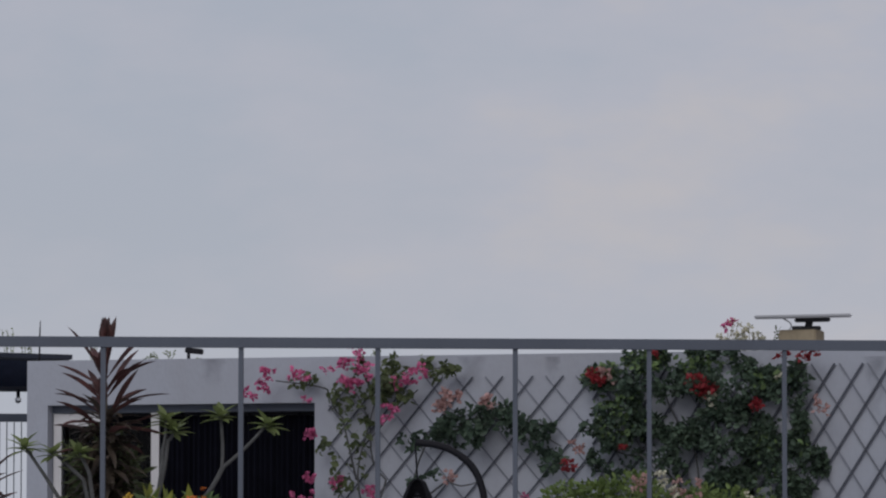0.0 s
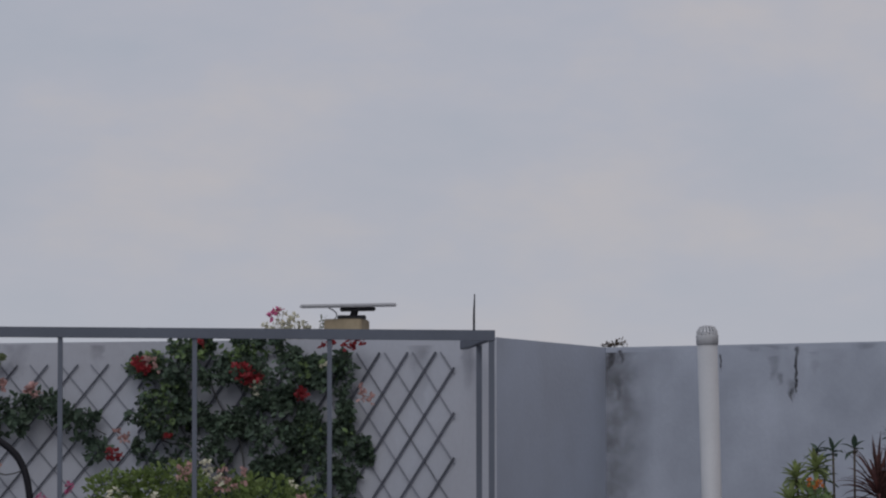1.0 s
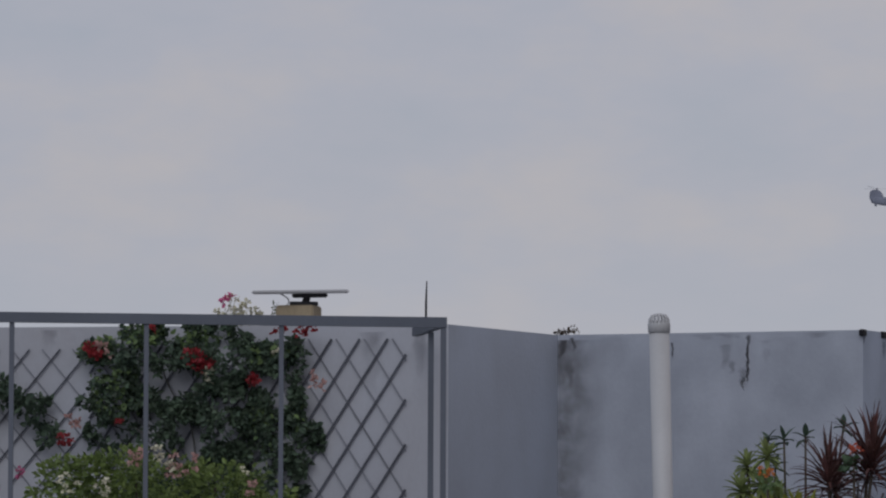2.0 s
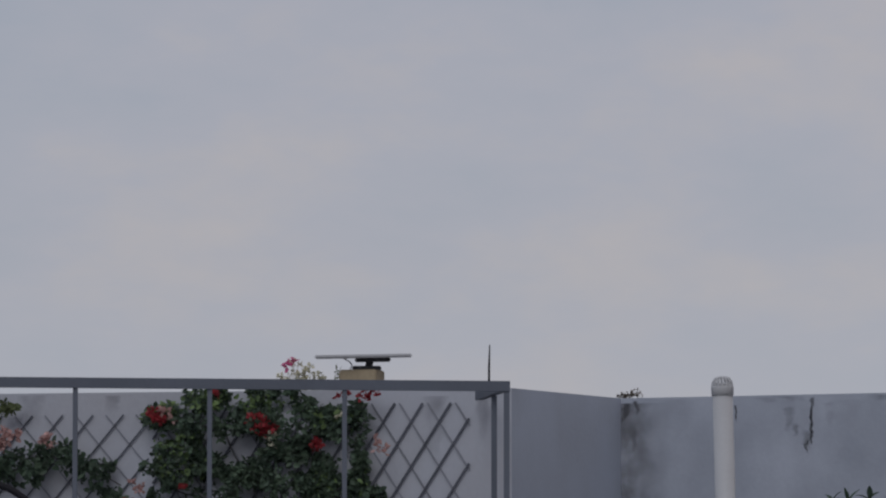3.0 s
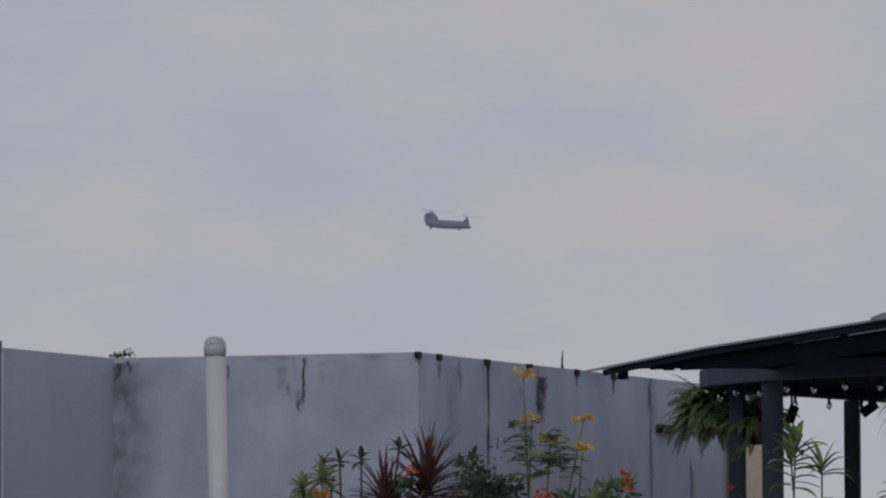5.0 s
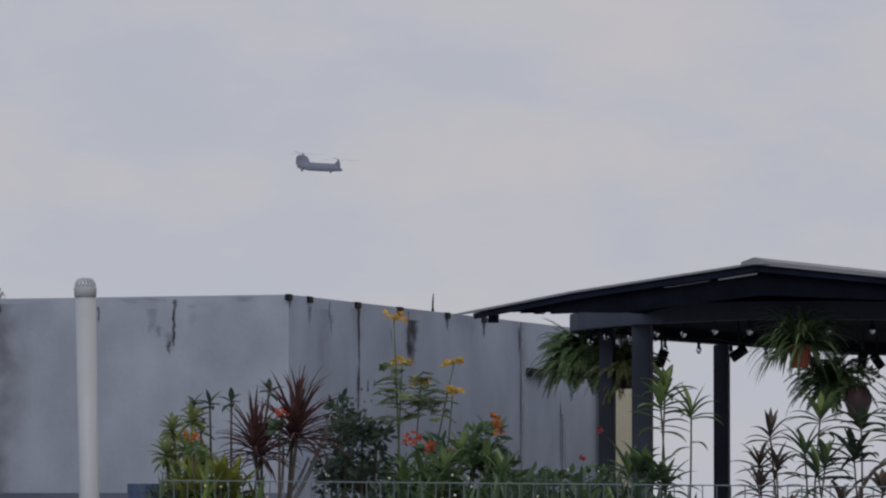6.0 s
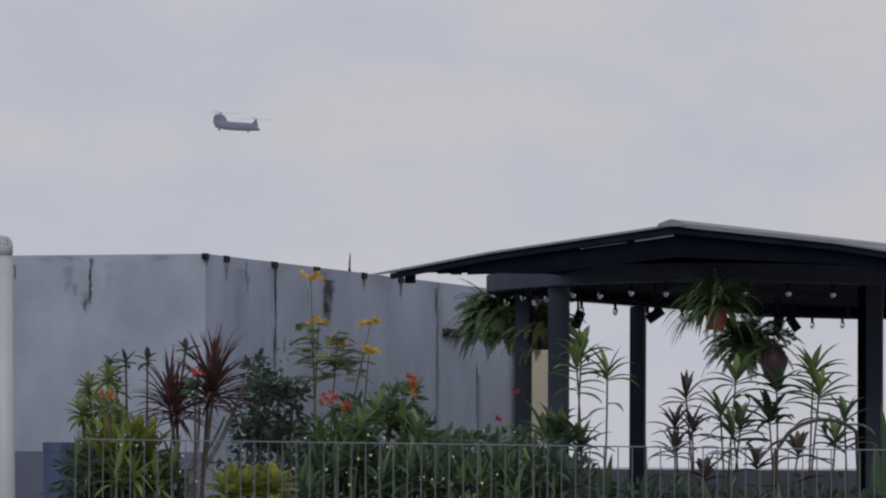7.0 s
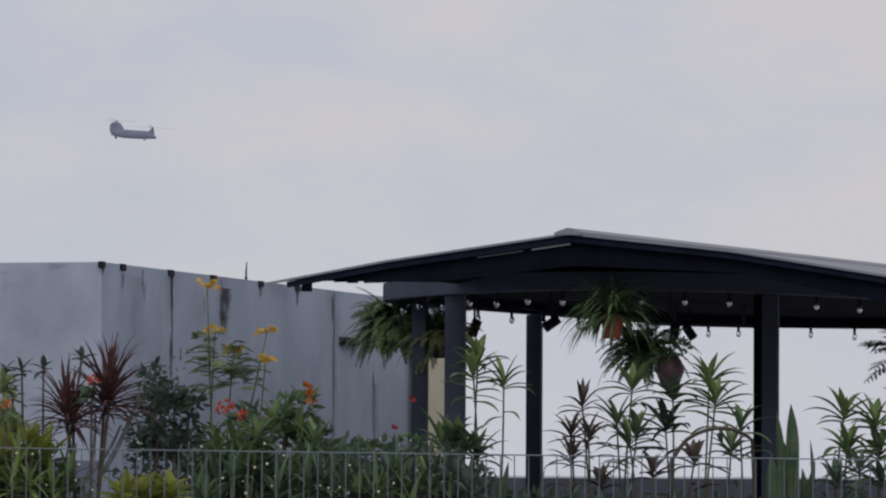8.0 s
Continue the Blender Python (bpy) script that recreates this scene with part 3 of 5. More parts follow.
def leaflet(bm, p, d, size, width=0.5, fold=0.25, spin=None):
    """A small ovate leaf folded along its midrib."""
    d = Vector(d).normalized()
    s = d.cross(Vector((rnd(-1, 1), rnd(-1, 1), rnd(0.2, 1))) if spin is None else spin)
    s = s.normalized() if s.length > 1e-3 else d.orthogonal().normalized()
    n = s.cross(d)
    w = size * width * 0.5
    b, tip = bm.verts.new(p), bm.verts.new(p + d * size)
    for k in (-1, 1):
        q1 = bm.verts.new(p + d * size * 0.3 + s * k * w + n * w * fold)
        q2 = bm.verts.new(p + d * size * 0.68 + s * k * w * 0.8 + n * w * fold)
        bm.faces.new((b, q1, q2, tip) if k < 0 else (b, tip, q2, q1))


def rosette(bm, c, n, length, width, lo=10, hi=85, droop=0.7, segs=4, belly=0.8, fold=0.3):
    """Leaves set round a stem's tip, upright inside and spreading outside."""
    a0 = rnd(0, 6.28)
    for i in range(n):
        t = i / max(1, n - 1)
        az, el = a0 + i * 2.39996 + rnd(-0.2, 0.2), radians(hi + (lo - hi) * t + rnd(-8, 8))
        d = Vector((math.cos(az) * math.cos(el), math.sin(az) * math.cos(el), math.sin(el)))
        blade(bm, Vector(c) - up_v * length * 0.25 * t, d, length * rnd(0.8, 1.12), width * rnd(0.85, 1.15), droop * rnd(0.7, 1.3), segs, fold * rnd(0.6, 1.3), belly)


def cloud(bm, c, radii, n, size, width=0.55, gap=-0.15, freq=6.0, droop=0.4):
    """Small leaves scattered through a rounded mass, with gaps and an uneven edge."""
    c = Vector(c)
    k = tries = 0
    while k < n and tries < n * 6:
        tries += 1
        v = Vector((rnd(-1, 1), rnd(-1, 1), rnd(-1, 1)))
        if v.length > 1 or v.length < 0.25:
            continue
        p = c + Vector((v.x * radii[0], v.y * radii[1], v.z * radii[2]))
        if noise.noise(p * freq) < gap + 0.45 * max(0, v.length - 0.6):
            continue
        d = (v + Vector((rnd(-1, 1), rnd(-1, 1), rnd(-0.6, 0.9))) * 0.9 - up_v * droop)
        leaflet(bm, p, d, size * rnd(0.6, 1.25), width)
        k += 1


def blossom(bm, c, size, petals=7):
    """A small loose flower head of cupped petals."""
    for i in range(petals):
        d = Vector((rnd(-1, 1), rnd(-1, 1), rnd(-0.5, 1)))
        leaflet(bm, Vector(c) + d.normalized() * size * 0.1, d, size * rnd(0.45, 0.65), 0.8, 0.35)


def bend(a, b, sag=(0, 0, 0), n=6):
    """Points on a bowed line from a to b."""
    a, b, s = Vector(a), Vector(b), Vector(sag)
    return [a.lerp(b, i / n) + s * math.sin(math.pi * i / n) for i in range(n + 1)]


def stem(name, t, pts, r0, r1, material=M_STEM):
    bm = bmesh.new()
    n = len(pts)
    tube(bm, pts, [r0 + (r1 - r0) * i / (n - 1) for i in range(n)], 6)
    return part(name, bm, material, t, smooth=True)


def at(a, e, r):
    return spot(a, r, high(e, r))


def pot(t, c, r, h, material=M_POT, name="pot"):
    bm = bmesh.new()
    lathe(bm, [(r * 0.7, 0), (r * 0.95, h * 0.85), (r * 1.06, h * 0.86), (r * 1.06, h), (r * 0.92, h), (r * 0.9, h * 0.93)], c, 18)
    return part(name, bm, material, t, smooth=False)


# ---- doorway with glazed door and black curtain ----
def doorway():
    z = DOOR_TOP
    q = lambda s, off, zz: P_END + W1 * s - N1 * off + up_v * zz
    t = thing("door_1", "white framed glazed door beside a black pleated curtain", "door", kind="structure")
    s_a, s_b = on_wall(-1577), on_wall(-1412)
    for s in (DOOR0 + 0.028, s_b):
        bm = bmesh.new()
        bar(bm, q(s, 0.1, 0.0), q(s, 0.1, z - 0.05), 0.05, 0.045)
        part("door_frame", bm, M_FRAME_W, t)
    bm = bmesh.new()
    bar(bm, q(DOOR0, 0.1, z - 0.025), q(DOOR1, 0.1, z - 0.025), 0.05, 0.045)
    part("head_frame", bm, M_STEEL, t)
    bm = bmesh.new()
    bar(bm, q(s_a, 0.1, z - 0.09), q(on_wall(-1505), 0.1, z - 0.09), 0.045, 0.075)
    part("door_rail", bm, M_FRAME_W, t)
    bm = bmesh.new()
    bar(bm, q(s_a + 0.05, 0.1, z / 2), q(s_b - 0.02, 0.1, z / 2), 0.008, z - 0.25)
    g = part("pane", bm, M_GLASS, t)
    g.visible_shadow = False
    c = thing("curtain", "black pleated curtain drawn across the doorway", "curtain")
    bm = bmesh.new()
    rows = []
    n = 230
    s0, s1 = s_a + 0.03, DOOR1 - 0.01
    for i in range(n + 1):
        off = 0.16 + 0.016 * math.sin(i * 1.25) + 0.008 * math.sin(i * 0.41)
        s = s0 + (s1 - s0) * i / n
        rows.append([bm.verts.new(q(s, off + k, zz)) for zz, k in ((0.02, 0), (z - 0.05, 0), (z - 0.05, 0.006), (0.02, 0.006))])
    for a, b in zip(rows, rows[1:]):
        for k in range(4):
            bm.faces.new((a[k], b[k], b[(k + 1) % 4], a[(k + 1) % 4]))
    bmesh.ops.recalc_face_normals(bm, faces=bm.faces)
    part("cloth", bm, M_CURTAIN, c)
    bm = bmesh.new()
    bar(bm, q(s0, 0.16, z - 0.06), q(s1, 0.16, z - 0.06), 0.03, 0.02)
    part("curtain_rail", bm, M_BLACK, c)


doorway()
# the room behind the doorway, and a flat roof behind the walls
room_in = P_END - N1 * 0.22
back_d = -N1
bm = bmesh.new()
o4 = [room_in, room_in + W1 * 3.2, room_in + W1 * 3.2 + back_d * 3.0, room_in + back_d * 3.0]
for k in range(4):
    if k == 0:
        continue
    a, b = o4[k], o4[(k + 1) % 4]
    d = (b - a).normalized()
    n = Vector((d.y, -d.x, 0)) * 0.1
    prism(bm, [a, b, b + n, a + n][::-1], 0, 2.62)
tagged(part("wall_room", bm, M_ROOM), "dim plastered walls of the room", "wall", kind="structure")
bm = bmesh.new()
prism(bm, o4, 2.56, 2.64)
tagged(part("ceiling", bm, M_ROOM), "plain room ceiling", "ceiling", kind="structure")


# ---- stains, corner shade and scuppers on the walls ----
def streak(parent, p, d, a, e0, e1, w, strength=1.0, jag=0.35):
    """A ragged run of grime down a wall, w wide at the top."""
    s = on_wall(a, p, d)
    nrm = Vector((d.y, -d.x, 0))
    c = p + d * s
    r = c.length
    z0, z1 = min(high(e0, r), WALL_TOP - 0.004), high(e1, r)
    name = "stain"
    bm = bmesh.new()
    cover = bm.verts.layers.float.new("cover")
    n = 12
    prev = None
    off = 0
    for i in range(n + 1):
        t = i / n
        off += rnd(-1, 1) * w * jag
        ww = w * (1 - 0.55 * t) * rnd(0.6, 1.25) / 2 * 1.7
        zz = z0 + (z1 - z0) * t
        row = []
        for k in (-1, -0.35, 0.35, 1):
            v = bm.verts.new(c + nrm * 0.003 + d * (off + k * ww) + up_v * zz)
            v[cover] = 0.0 if abs(k) == 1 else min(1.0, 3.0 * (1 - t)) * (min(1.0, 4 * t) if z0 < WALL_TOP - 0.12 else 1.0) * strength
            row.append(v)
        if prev:
            for q in range(3):
                bm.faces.new((prev[q], prev[q + 1], row[q + 1], row[q]))
        prev = row
    ob = part(name, bm, M_RUN, parent)
    ob.visible_shadow = False
    return ob


def film_(parent, p, d, a, e0, e1, w, lift, strength=1.0):
    """A soft film for dirt and painted corner shade, running down a wall, narrowing and fading out in steps."""
    s = on_wall(a, p, d)
    nrm = Vector((d.y, -d.x, 0))
    c = p + d * s
    z0, z1 = min(high(e0, c.length), WALL_TOP - 0.005), high(e1, c.length)
    bm = bmesh.new()
    cover = bm.verts.layers.float.new("cover")
    prev = None
    for i in range(9):
        t = i / 8
        ww = w * (1 - 0.5 * t) * rnd(0.85, 1.15) / 2
        shift = rnd(-0.06, 0.06) * w
        row = []
        for k in (-1, -0.4, 0.4, 1):
            v = bm.verts.new(c + nrm * lift + d * (shift + k * ww) + up_v * (z0 + (z1 - z0) * t))
            v[cover] = 0.0 if abs(k) == 1 else strength * (1 - t) ** 0.8
            row.append(v)
        if prev:
            for q in range(3):
                bm.faces.new((prev[q], prev[q + 1], row[q + 1], row[q]))
        prev = row
    ob = part("dirt_shade_film", bm, M_WASH, parent)
    ob.visible_shadow = False


def wall_marks():
    d2, d3, d1 = (P_EDGE - P_NOOK).normalized(), (P_FAR - P_EDGE).normalized(), (P_NOOK - P_RAIL).normalized()
    ws, wm, wr = bpy.data.objects["wall_side"], bpy.data.objects["wall_middle"], bpy.data.objects["wall_return"]
    # side wall: runs under the drain notches, a damp blot, seams
    for a, e0, e1, w, k in ((861, 352, 178, 0.03, 1.0), (861, 245, 150, 0.05, 0.6), (810, 357, 318, 0.022, 0.8), (813, 335, 300, 0.05, 0.35), (741, 368, 344, 0.03, 0.8), (774, 350, 318, 0.05, 0.35),
                            (878, 222, 196, 0.016, 1.0), (889, 222, 200, 0.013, 1.0), (919, 312, 274, 0.022, 0.5), (949, 340, 300, 0.02, 0.5), (956, 326, 246, 0.15, 0.7), (951, 312, 254, 0.09, 0.8),
                            (1018, 334, 305, 0.05, 0.5), (1083, 326, 292, 0.05, 0.55), (1145, 312, 262, 0.018, 0.8), (1148, 262, 60, 0.03, 0.3), (1219, 203, 63, 0.02, 0.6), (1200, 290, 240, 0.12, 0.25)):
        streak(ws, P_EDGE, d3, a, e0, e1, w, k, 0.06 if w > 0.04 else 0.25)
    # faint pits in a row across the render
    for a, e in ((843, 181), (857, 184), (872, 181), (884, 183), (902, 181), (878, 201), (866, 203)):
        streak(ws, P_EDGE, d3, a, e + 3, e - 3, 0.03, 0.8, 0.1)
    # middle wall: one forked run and faint smears
    for a, e0, e1, w, k in ((538, 362, 304, 0.022, 1.0), (534, 318, 276, 0.02, 0.8), (529, 290, 262, 0.022, 0.5), (528, 306, 268, 0.06, 0.25), (401, 348, 316, 0.012, 0.8), (497, 345, 300, 0.06, 0.2), (505, 318, 292, 0.04, 0.25), (565, 352, 310, 0.06, 0.18),
                            (211, 352, 318, 0.04, 1.0), (226, 356, 330, 0.022, 0.6), (222, 318, 262, 0.045, 0.35), (455, 362, 352, 0.09, 0.25), (500, 363, 356, 0.12, 0.3), (660, 366, 356, 0.12, 0.2)):
        streak(wm, P_NOOK, d2, a, e0, e1, w, k, 0.12 if w > 0.04 else 0.3)
    # soft films: corner shade and dirt painted as a dark band by the nook, uneven grime under the coping
    for k in range(3):
        film_(wm, P_NOOK, d2, 208 + 10 * k, 352, -420, 0.16 + 0.16 * k, 0.0035 + 0.0012 * k, 0.8)
    for k, (a, e1, w) in enumerate(((300, 290, 0.3), (520, 235, 0.35), (600, 300, 0.3))):
        film_(wm, P_NOOK, d2, a, 358, e1, w, 0.0035 + 0.0006 * k, 0.35)
    for k, (a, e1, w) in enumerate(((800, 200, 0.4), (859, 150, 0.3), (950, 225, 0.5), (1050, 255, 0.5), (1150, 190, 0.4))):
        film_(ws, P_EDGE, d3, a, 345, e1, w, 0.0035 + 0.0006 * k, 0.5)
    wn_ = bpy.data.objects["wall_north"]
    for k, a in enumerate((-1300, -1060, -840, -700, -130, -45)):
        film_(wn_, P_END, W1, a, 365, (310, 290, 300, 320, 250, 280)[k], (0.2, 0.15, 0.2, 0.12, 0.16, 0.1)[k], 0.0035 + 0.0006 * k)
    # drain notches along the coping
    for a in (774, 859, 934, 1018, 1083, 738):
        s = on_wall(a, P_EDGE, d3)
        c = P_EDGE + d3 * s
        bm = bmesh.new()
        m = Matrix.Translation(c + up_v * (WALL_TOP - 0.017)) @ Matrix.Rotation(math.atan2(d3.y, d3.x), 4, "Z")
        box(bm, (0, 0.0, 0), (rnd(0.06, 0.1), 0.03, 0.04), m, 0.004)
        part("scupper", bm, M_BLACK, ws)
    # small dark hatch and a conduit on the side wall
    s = on_wall(1172, P_EDGE, d3)
    c = P_EDGE + d3 * s
    bm = bmesh.new()
    m = Matrix.Translation(c + up_v * high(233, c.length)) @ Matrix.Rotation(math.atan2(d3.y, d3.x), 4, "Z")
    box(bm, (0, -0.02, 0), (0.36, 0.05, 0.055), m, 0.006)
    part("vent_slot", bm, M_BLACK, ws)
    for a, e0, e1, w in ((1149, 322, 40, 0.016), (1222, 160, 40, 0.02)):
        s = on_wall(a, P_EDGE, d3)
        c = P_EDGE + d3 * s - Vector((-d3.y, d3.x, 0)) * 0.012
        bm = bmesh.new()
        bar(bm, c + up_v * high(e0, c.length), c + up_v * high(e1, c.length), w, w)
        part("conduit", bm, M_GRIME_PALE, ws)


wall_marks()


# ---- trellis on the wall ----
def trellis(a0, a1, e_top, z_lo, pitch, tip, tip_b, slope, w_front):
    t = thing("trellis", "dark slatted diamond trellis fixed to the wall", "trellis", group="wall trellis")
    s0, s1 = on_wall(a0), on_wall(a1)
    z1 = high(e_top, (P_END + W1 * (s0 + s1) / 2).length)
    for k, off, w in ((1, 0.016, w_front), (-1, 0.008, w_front * 0.72)):
        c = (on_wall(tip if k > 0 else tip_b) - s0 - k * (z1 - z_lo) / slope) % pitch - pitch * 34
        while c < 6.0:
            c += pitch
            pts = []
            # s at height z: s = s0 + c + k * (z - z_lo) / slope, clipped to the panel
            za, zb = z_lo, z1
            fa, fb = s0 + c + k * (za - z_lo) / slope, s0 + c + k * (zb - z_lo) / slope
            ta, tb = 0.0, 1.0
            df = fb - fa
            for lim, sign in ((s0, 1), (s1, -1)):
                ga, gb = sign * (fa - lim), sign * (fb - lim)
                if ga < 0 and gb < 0:
                    ta, tb = 1, 0
                elif ga < 0:
                    ta = max(ta, ga / (ga - gb))
                elif gb < 0:
                    tb = min(tb, ga / (ga - gb))
            if tb - ta < 0.02:
                continue
            A = P_END + W1 * (fa + df * ta) + N1 * off + up_v * (za + (zb - za) * ta)
            B = P_END + W1 * (fa + df * tb) + N1 * off + up_v * (za + (zb - za) * tb)
            dd = (B - A).normalized()
            A, B = A - dd * 0.03, B + dd * 0.03
            bm = bmesh.new()
            sd = dd.cross(N1).normalized()
            vs = [[bm.verts.new(P + sd * i * w / 2 + N1 * j * 0.004) for i, j in ((-1, -1), (1, -1), (1, 1), (-1, 1))] for P in (A, B)]
            for n in range(4):
                bm.faces.new((vs[0][n], vs[0][(n + 1) % 4], vs[1][(n + 1) % 4], vs[1][n]))
            bm.faces.new(vs[0][::-1])
            bm.faces.new(vs[1])
            bmesh.ops.recalc_face_normals(bm, faces=bm.faces)
            part("slat", bm, M_SLAT if k > 0 else M_SLAT_B, t)


trellis(-1089, -640, 322, 1.78, 0.192, -738, -759, 1.17, 0.0085)
trellis(-622, -73, 343, 0.6, 0.171, -155, -138, 1.55, 0.0125)


# ---- climbing plants on the trellis ----
def on_face(a, e, off):
    c = P_END + W1 * on_wall(a)
    p = c + N1 * off
    return Vector((p.x, p.y, high(e, c.length)))


def vine(label, paths, masses, leaf_mat, flowers, size, name="climbing_vine", fill=1.0, young=(), gap=-0.12, freq=5.5):
    """paths: stems as (bearing, elevation) points on the wall; masses: (a, e, ra, re, leaves); flowers: (a, e, size, count, material)."""
    t = thing(name, label, "vine")
    px = 1 / 300.0
    for path in paths:
        pts = [on_face(a, e, 0.05 + rnd(0, 0.04)) for a, e in path]
        fine = []
        for p, q in zip(pts, pts[1:]):
            fine += bend(p, q, (rnd(-0.04, 0.04), 0, rnd(-0.04, 0.04)), 4)[:-1]
        stem("stem", t, fine + [pts[-1]], 0.007, 0.004, M_BARK)
    for clumps, leaf_name, leaf_tone in ((masses, "foliage", leaf_mat), (young, "young_foliage", M_LEAF_LT)):
        bm = bmesh.new()
        for a, e, ra, re, n in clumps:
            c, n = on_face(a, e, 0.12), int(n * fill)
            k = tries = 0
            while k < n and tries < n * 8:
                tries += 1
                u, v = rnd(-1, 1), rnd(-1, 1)
                q = math.hypot(u, v)
                if q > 1:
                    continue
                p = c + W1 * u * ra * px + up_v * v * re * px + N1 * rnd(-0.09, 0.1) * (1.15 - q * q)
                p += N1 * 0.16 * noise.noise(p * 4.0 + Vector((7, 3, 1)))      # lumps and hollows
                if noise.noise(p * freq) + 0.35 * noise.noise(p * freq * 2.7) < gap + 0.55 * max(0, q - 0.5):
                    continue
                d = W1 * rnd(-1, 1) + N1 * rnd(-0.5, 0.9) - up_v * rnd(-0.7, 1.0)
                leaflet(bm, p, d, size * rnd(0.4, 1.5), rnd(0.4, 0.75), 0.3, N1 + Vector((rnd(-1.3, 1.3), 0, rnd(-1.3, 1.3))))
                k += 1
        if clumps:
            part(leaf_name, bm, leaf_tone, t)
    for a, e, s, n, m in flowers:
        bm = bmesh.new()
        c = on_face(a, e, 0.2)
        for i in range(n):
            off = W1 * rnd(-1, 1) + up_v * rnd(-1, 1) + N1 * rnd(-0.3, 0.6)
            blossom(bm, c + off * s * px * 0.5, 0.054 if s > 18 else 0.04, 6)
        tagged(part("flower", bm, m, t), kind="stuff")
    return t


vine("bougainvillea with magenta bracts climbing the trellis",
     [[(-1022, -124), (-1027, 96), (-1032, 196), (-1007, 276), (-947, 336), (-872, 346)], [(-1037, 146), (-1062, 256), (-1092, 306), (-1137, 316), (-1182, 321)], [(-1027, 206), (-977, 266), (-932, 306)],
      [(-1022, -4), (-987, 146), (-1012, 226), (-1037, 296)]],
     [(-977, 321, 75, 45, 190), (-892, 341, 40, 26, 60), (-1057, 296, 45, 30, 40), (-1037, 236, 30, 60, 45), (-1137, 321, 45, 16, 24), (-1047, 146, 40, 50, 40), (-1087, 206, 25, 25, 14)], M_LEAF_OL,
     [(-1182, 328, 26, 9, M_PINK), (-1189, 306, 20, 6, M_PINK), (-1215, 298, 26, 6, M_PINK), (-1125, 331, 30, 8, M_PINK), (-1077, 334, 18, 4, M_PINK), (-1037, 336, 44, 16, M_PINK), (-1012, 328, 36, 12, M_PINK), (-1037, 316, 26, 7, M_PINK), (-952, 318, 22, 6, M_PINK), (-920, 331, 34, 13, M_PINK), (-1112, 288, 16, 4, M_PINK), (-1109, 221, 20, 7, M_PINK), (-1109, 151, 22, 6, M_PINK), (-967, 261, 30, 8, M_PINK), (-1062, 141, 26, 7, M_PINK), (-997, 126, 26, 8, M_PINK), (-1027, 371, 24, 5, M_PINK)], 0.042, "bougainvillea", fill=1.7, gap=-0.05, freq=8.0)
vine("leafy climber with pale pink blooms on the trellis",
     [[(-942, -124), (-937, 96), (-917, 206), (-847, 251), (-777, 251), (-717, 231), (-677, 206)], [(-917, 116), (-877, 146), (-817, 146)]],
     [(-847, 241, 70, 38, 150), (-787, 256, 45, 26, 70), (-712, 221, 45, 30, 75), (-692, 186, 26, 26, 32), (-927, 216, 45, 20, 25), (-897, 146, 60, 12, 25), (-752, 251, 30, 14, 20)], M_LEAF_DK,
     [(-859, 286, 34, 16, M_PALE), (-792, 280, 24, 9, M_PALE), (-877, 274, 24, 8, M_PALE), (-637, 206, 22, 5, M_PALE), (-857, 151, 22, 4, M_PALE), (-650, 171, 20, 8, M_SCARLET)], 0.04, fill=3.0, gap=-0.05, freq=8.0)
vine("dense dark climber with scarlet blooms over the trellis",
     [[(-427, -154), (-432, 96), (-447, 216), (-497, 306), (-617, 331)], [(-417, -4), (-347, 196), (-327, 306), (-247, 346)], [(-437, 96), (-547, 196), (-597, 206)]],
     [(-417, 306, 155, 75, 640), (-427, 206, 170, 90, 760), (-527, 326, 75, 58, 200), (-612, 328, 42, 28, 70), (-557, 236, 80, 65, 220), (-282, 306, 58, 52, 200), (-282, 166, 75, 65, 380), (-417, 96, 190, 80, 620), (-577, 176, 55, 45, 80), (-327, 236, 90, 70, 320)], M_VINE,
     [(-427, 311, 36, 18, M_SCARLET), (-405, 308, 26, 9, M_SCARLET), (-604, 326, 28, 12, M_SCARLET), (-325, 278, 20, 8, M_SCARLET), (-277, 366, 20, 7, M_SCARLET), (-240, 368, 24, 9, M_SCARLET), (-220, 366, 16, 5, M_SCARLET), (-504, 366, 14, 4, M_SCARLET), (-557, 201, 16, 4, M_SCARLET), (-587, 328, 22, 6, M_PALE), (-402, 284, 22, 5, M_WHITE_P), (-280, 326, 16, 4, M_WHITE_P), (-207, 276, 30, 6, M_PALE)], 0.036, fill=3.4, gap=-0.04, freq=6.5, young=[(-527, 350, 70, 22, 60), (-427, 352, 80, 18, 40), (-612, 332, 42, 26, 40), (-567, 256, 60, 60, 70), (-297, 196, 70, 90, 40), (-300, 320, 60, 40, 30)])


# ---- cordyline, plumeria and shrubs before the trellis wall ----
def cordyline(a, e, r, label, length, width, n, material, tiers=1, drop=0.3, group="", stems=None, lo=-5):
    t = thing("cordyline", label, "plant", group=group)
    top = at(a, e, r)
    foot = Vector((top.x + rnd(-0.08, 0.08), top.y, 0))
    stem("trunk", t, bend(foot, top - up_v * 0.03, (rnd(-0.05, 0.05), 0, 0)), 0.022, 0.014)
    bm = bmesh.new()
    for k in range(tiers):
        rosette(bm, top - up_v * drop * k, n, length * (1 + 0.05 * k), width, lo - 12 * k, 66 - 14 * (k > 0), 0.35, 6, 1.7, 0.6)
    part("crown", bm, material, t)
    return t


cordyline(-1490, 328, 28.6, "tall dark red cordyline with strap leaves in the yard", 0.36, 0.055, 8, M_RED, 4, 0.1, lo=28)
bm = bmesh.new()
t = bpy.data.objects["cordyline"]
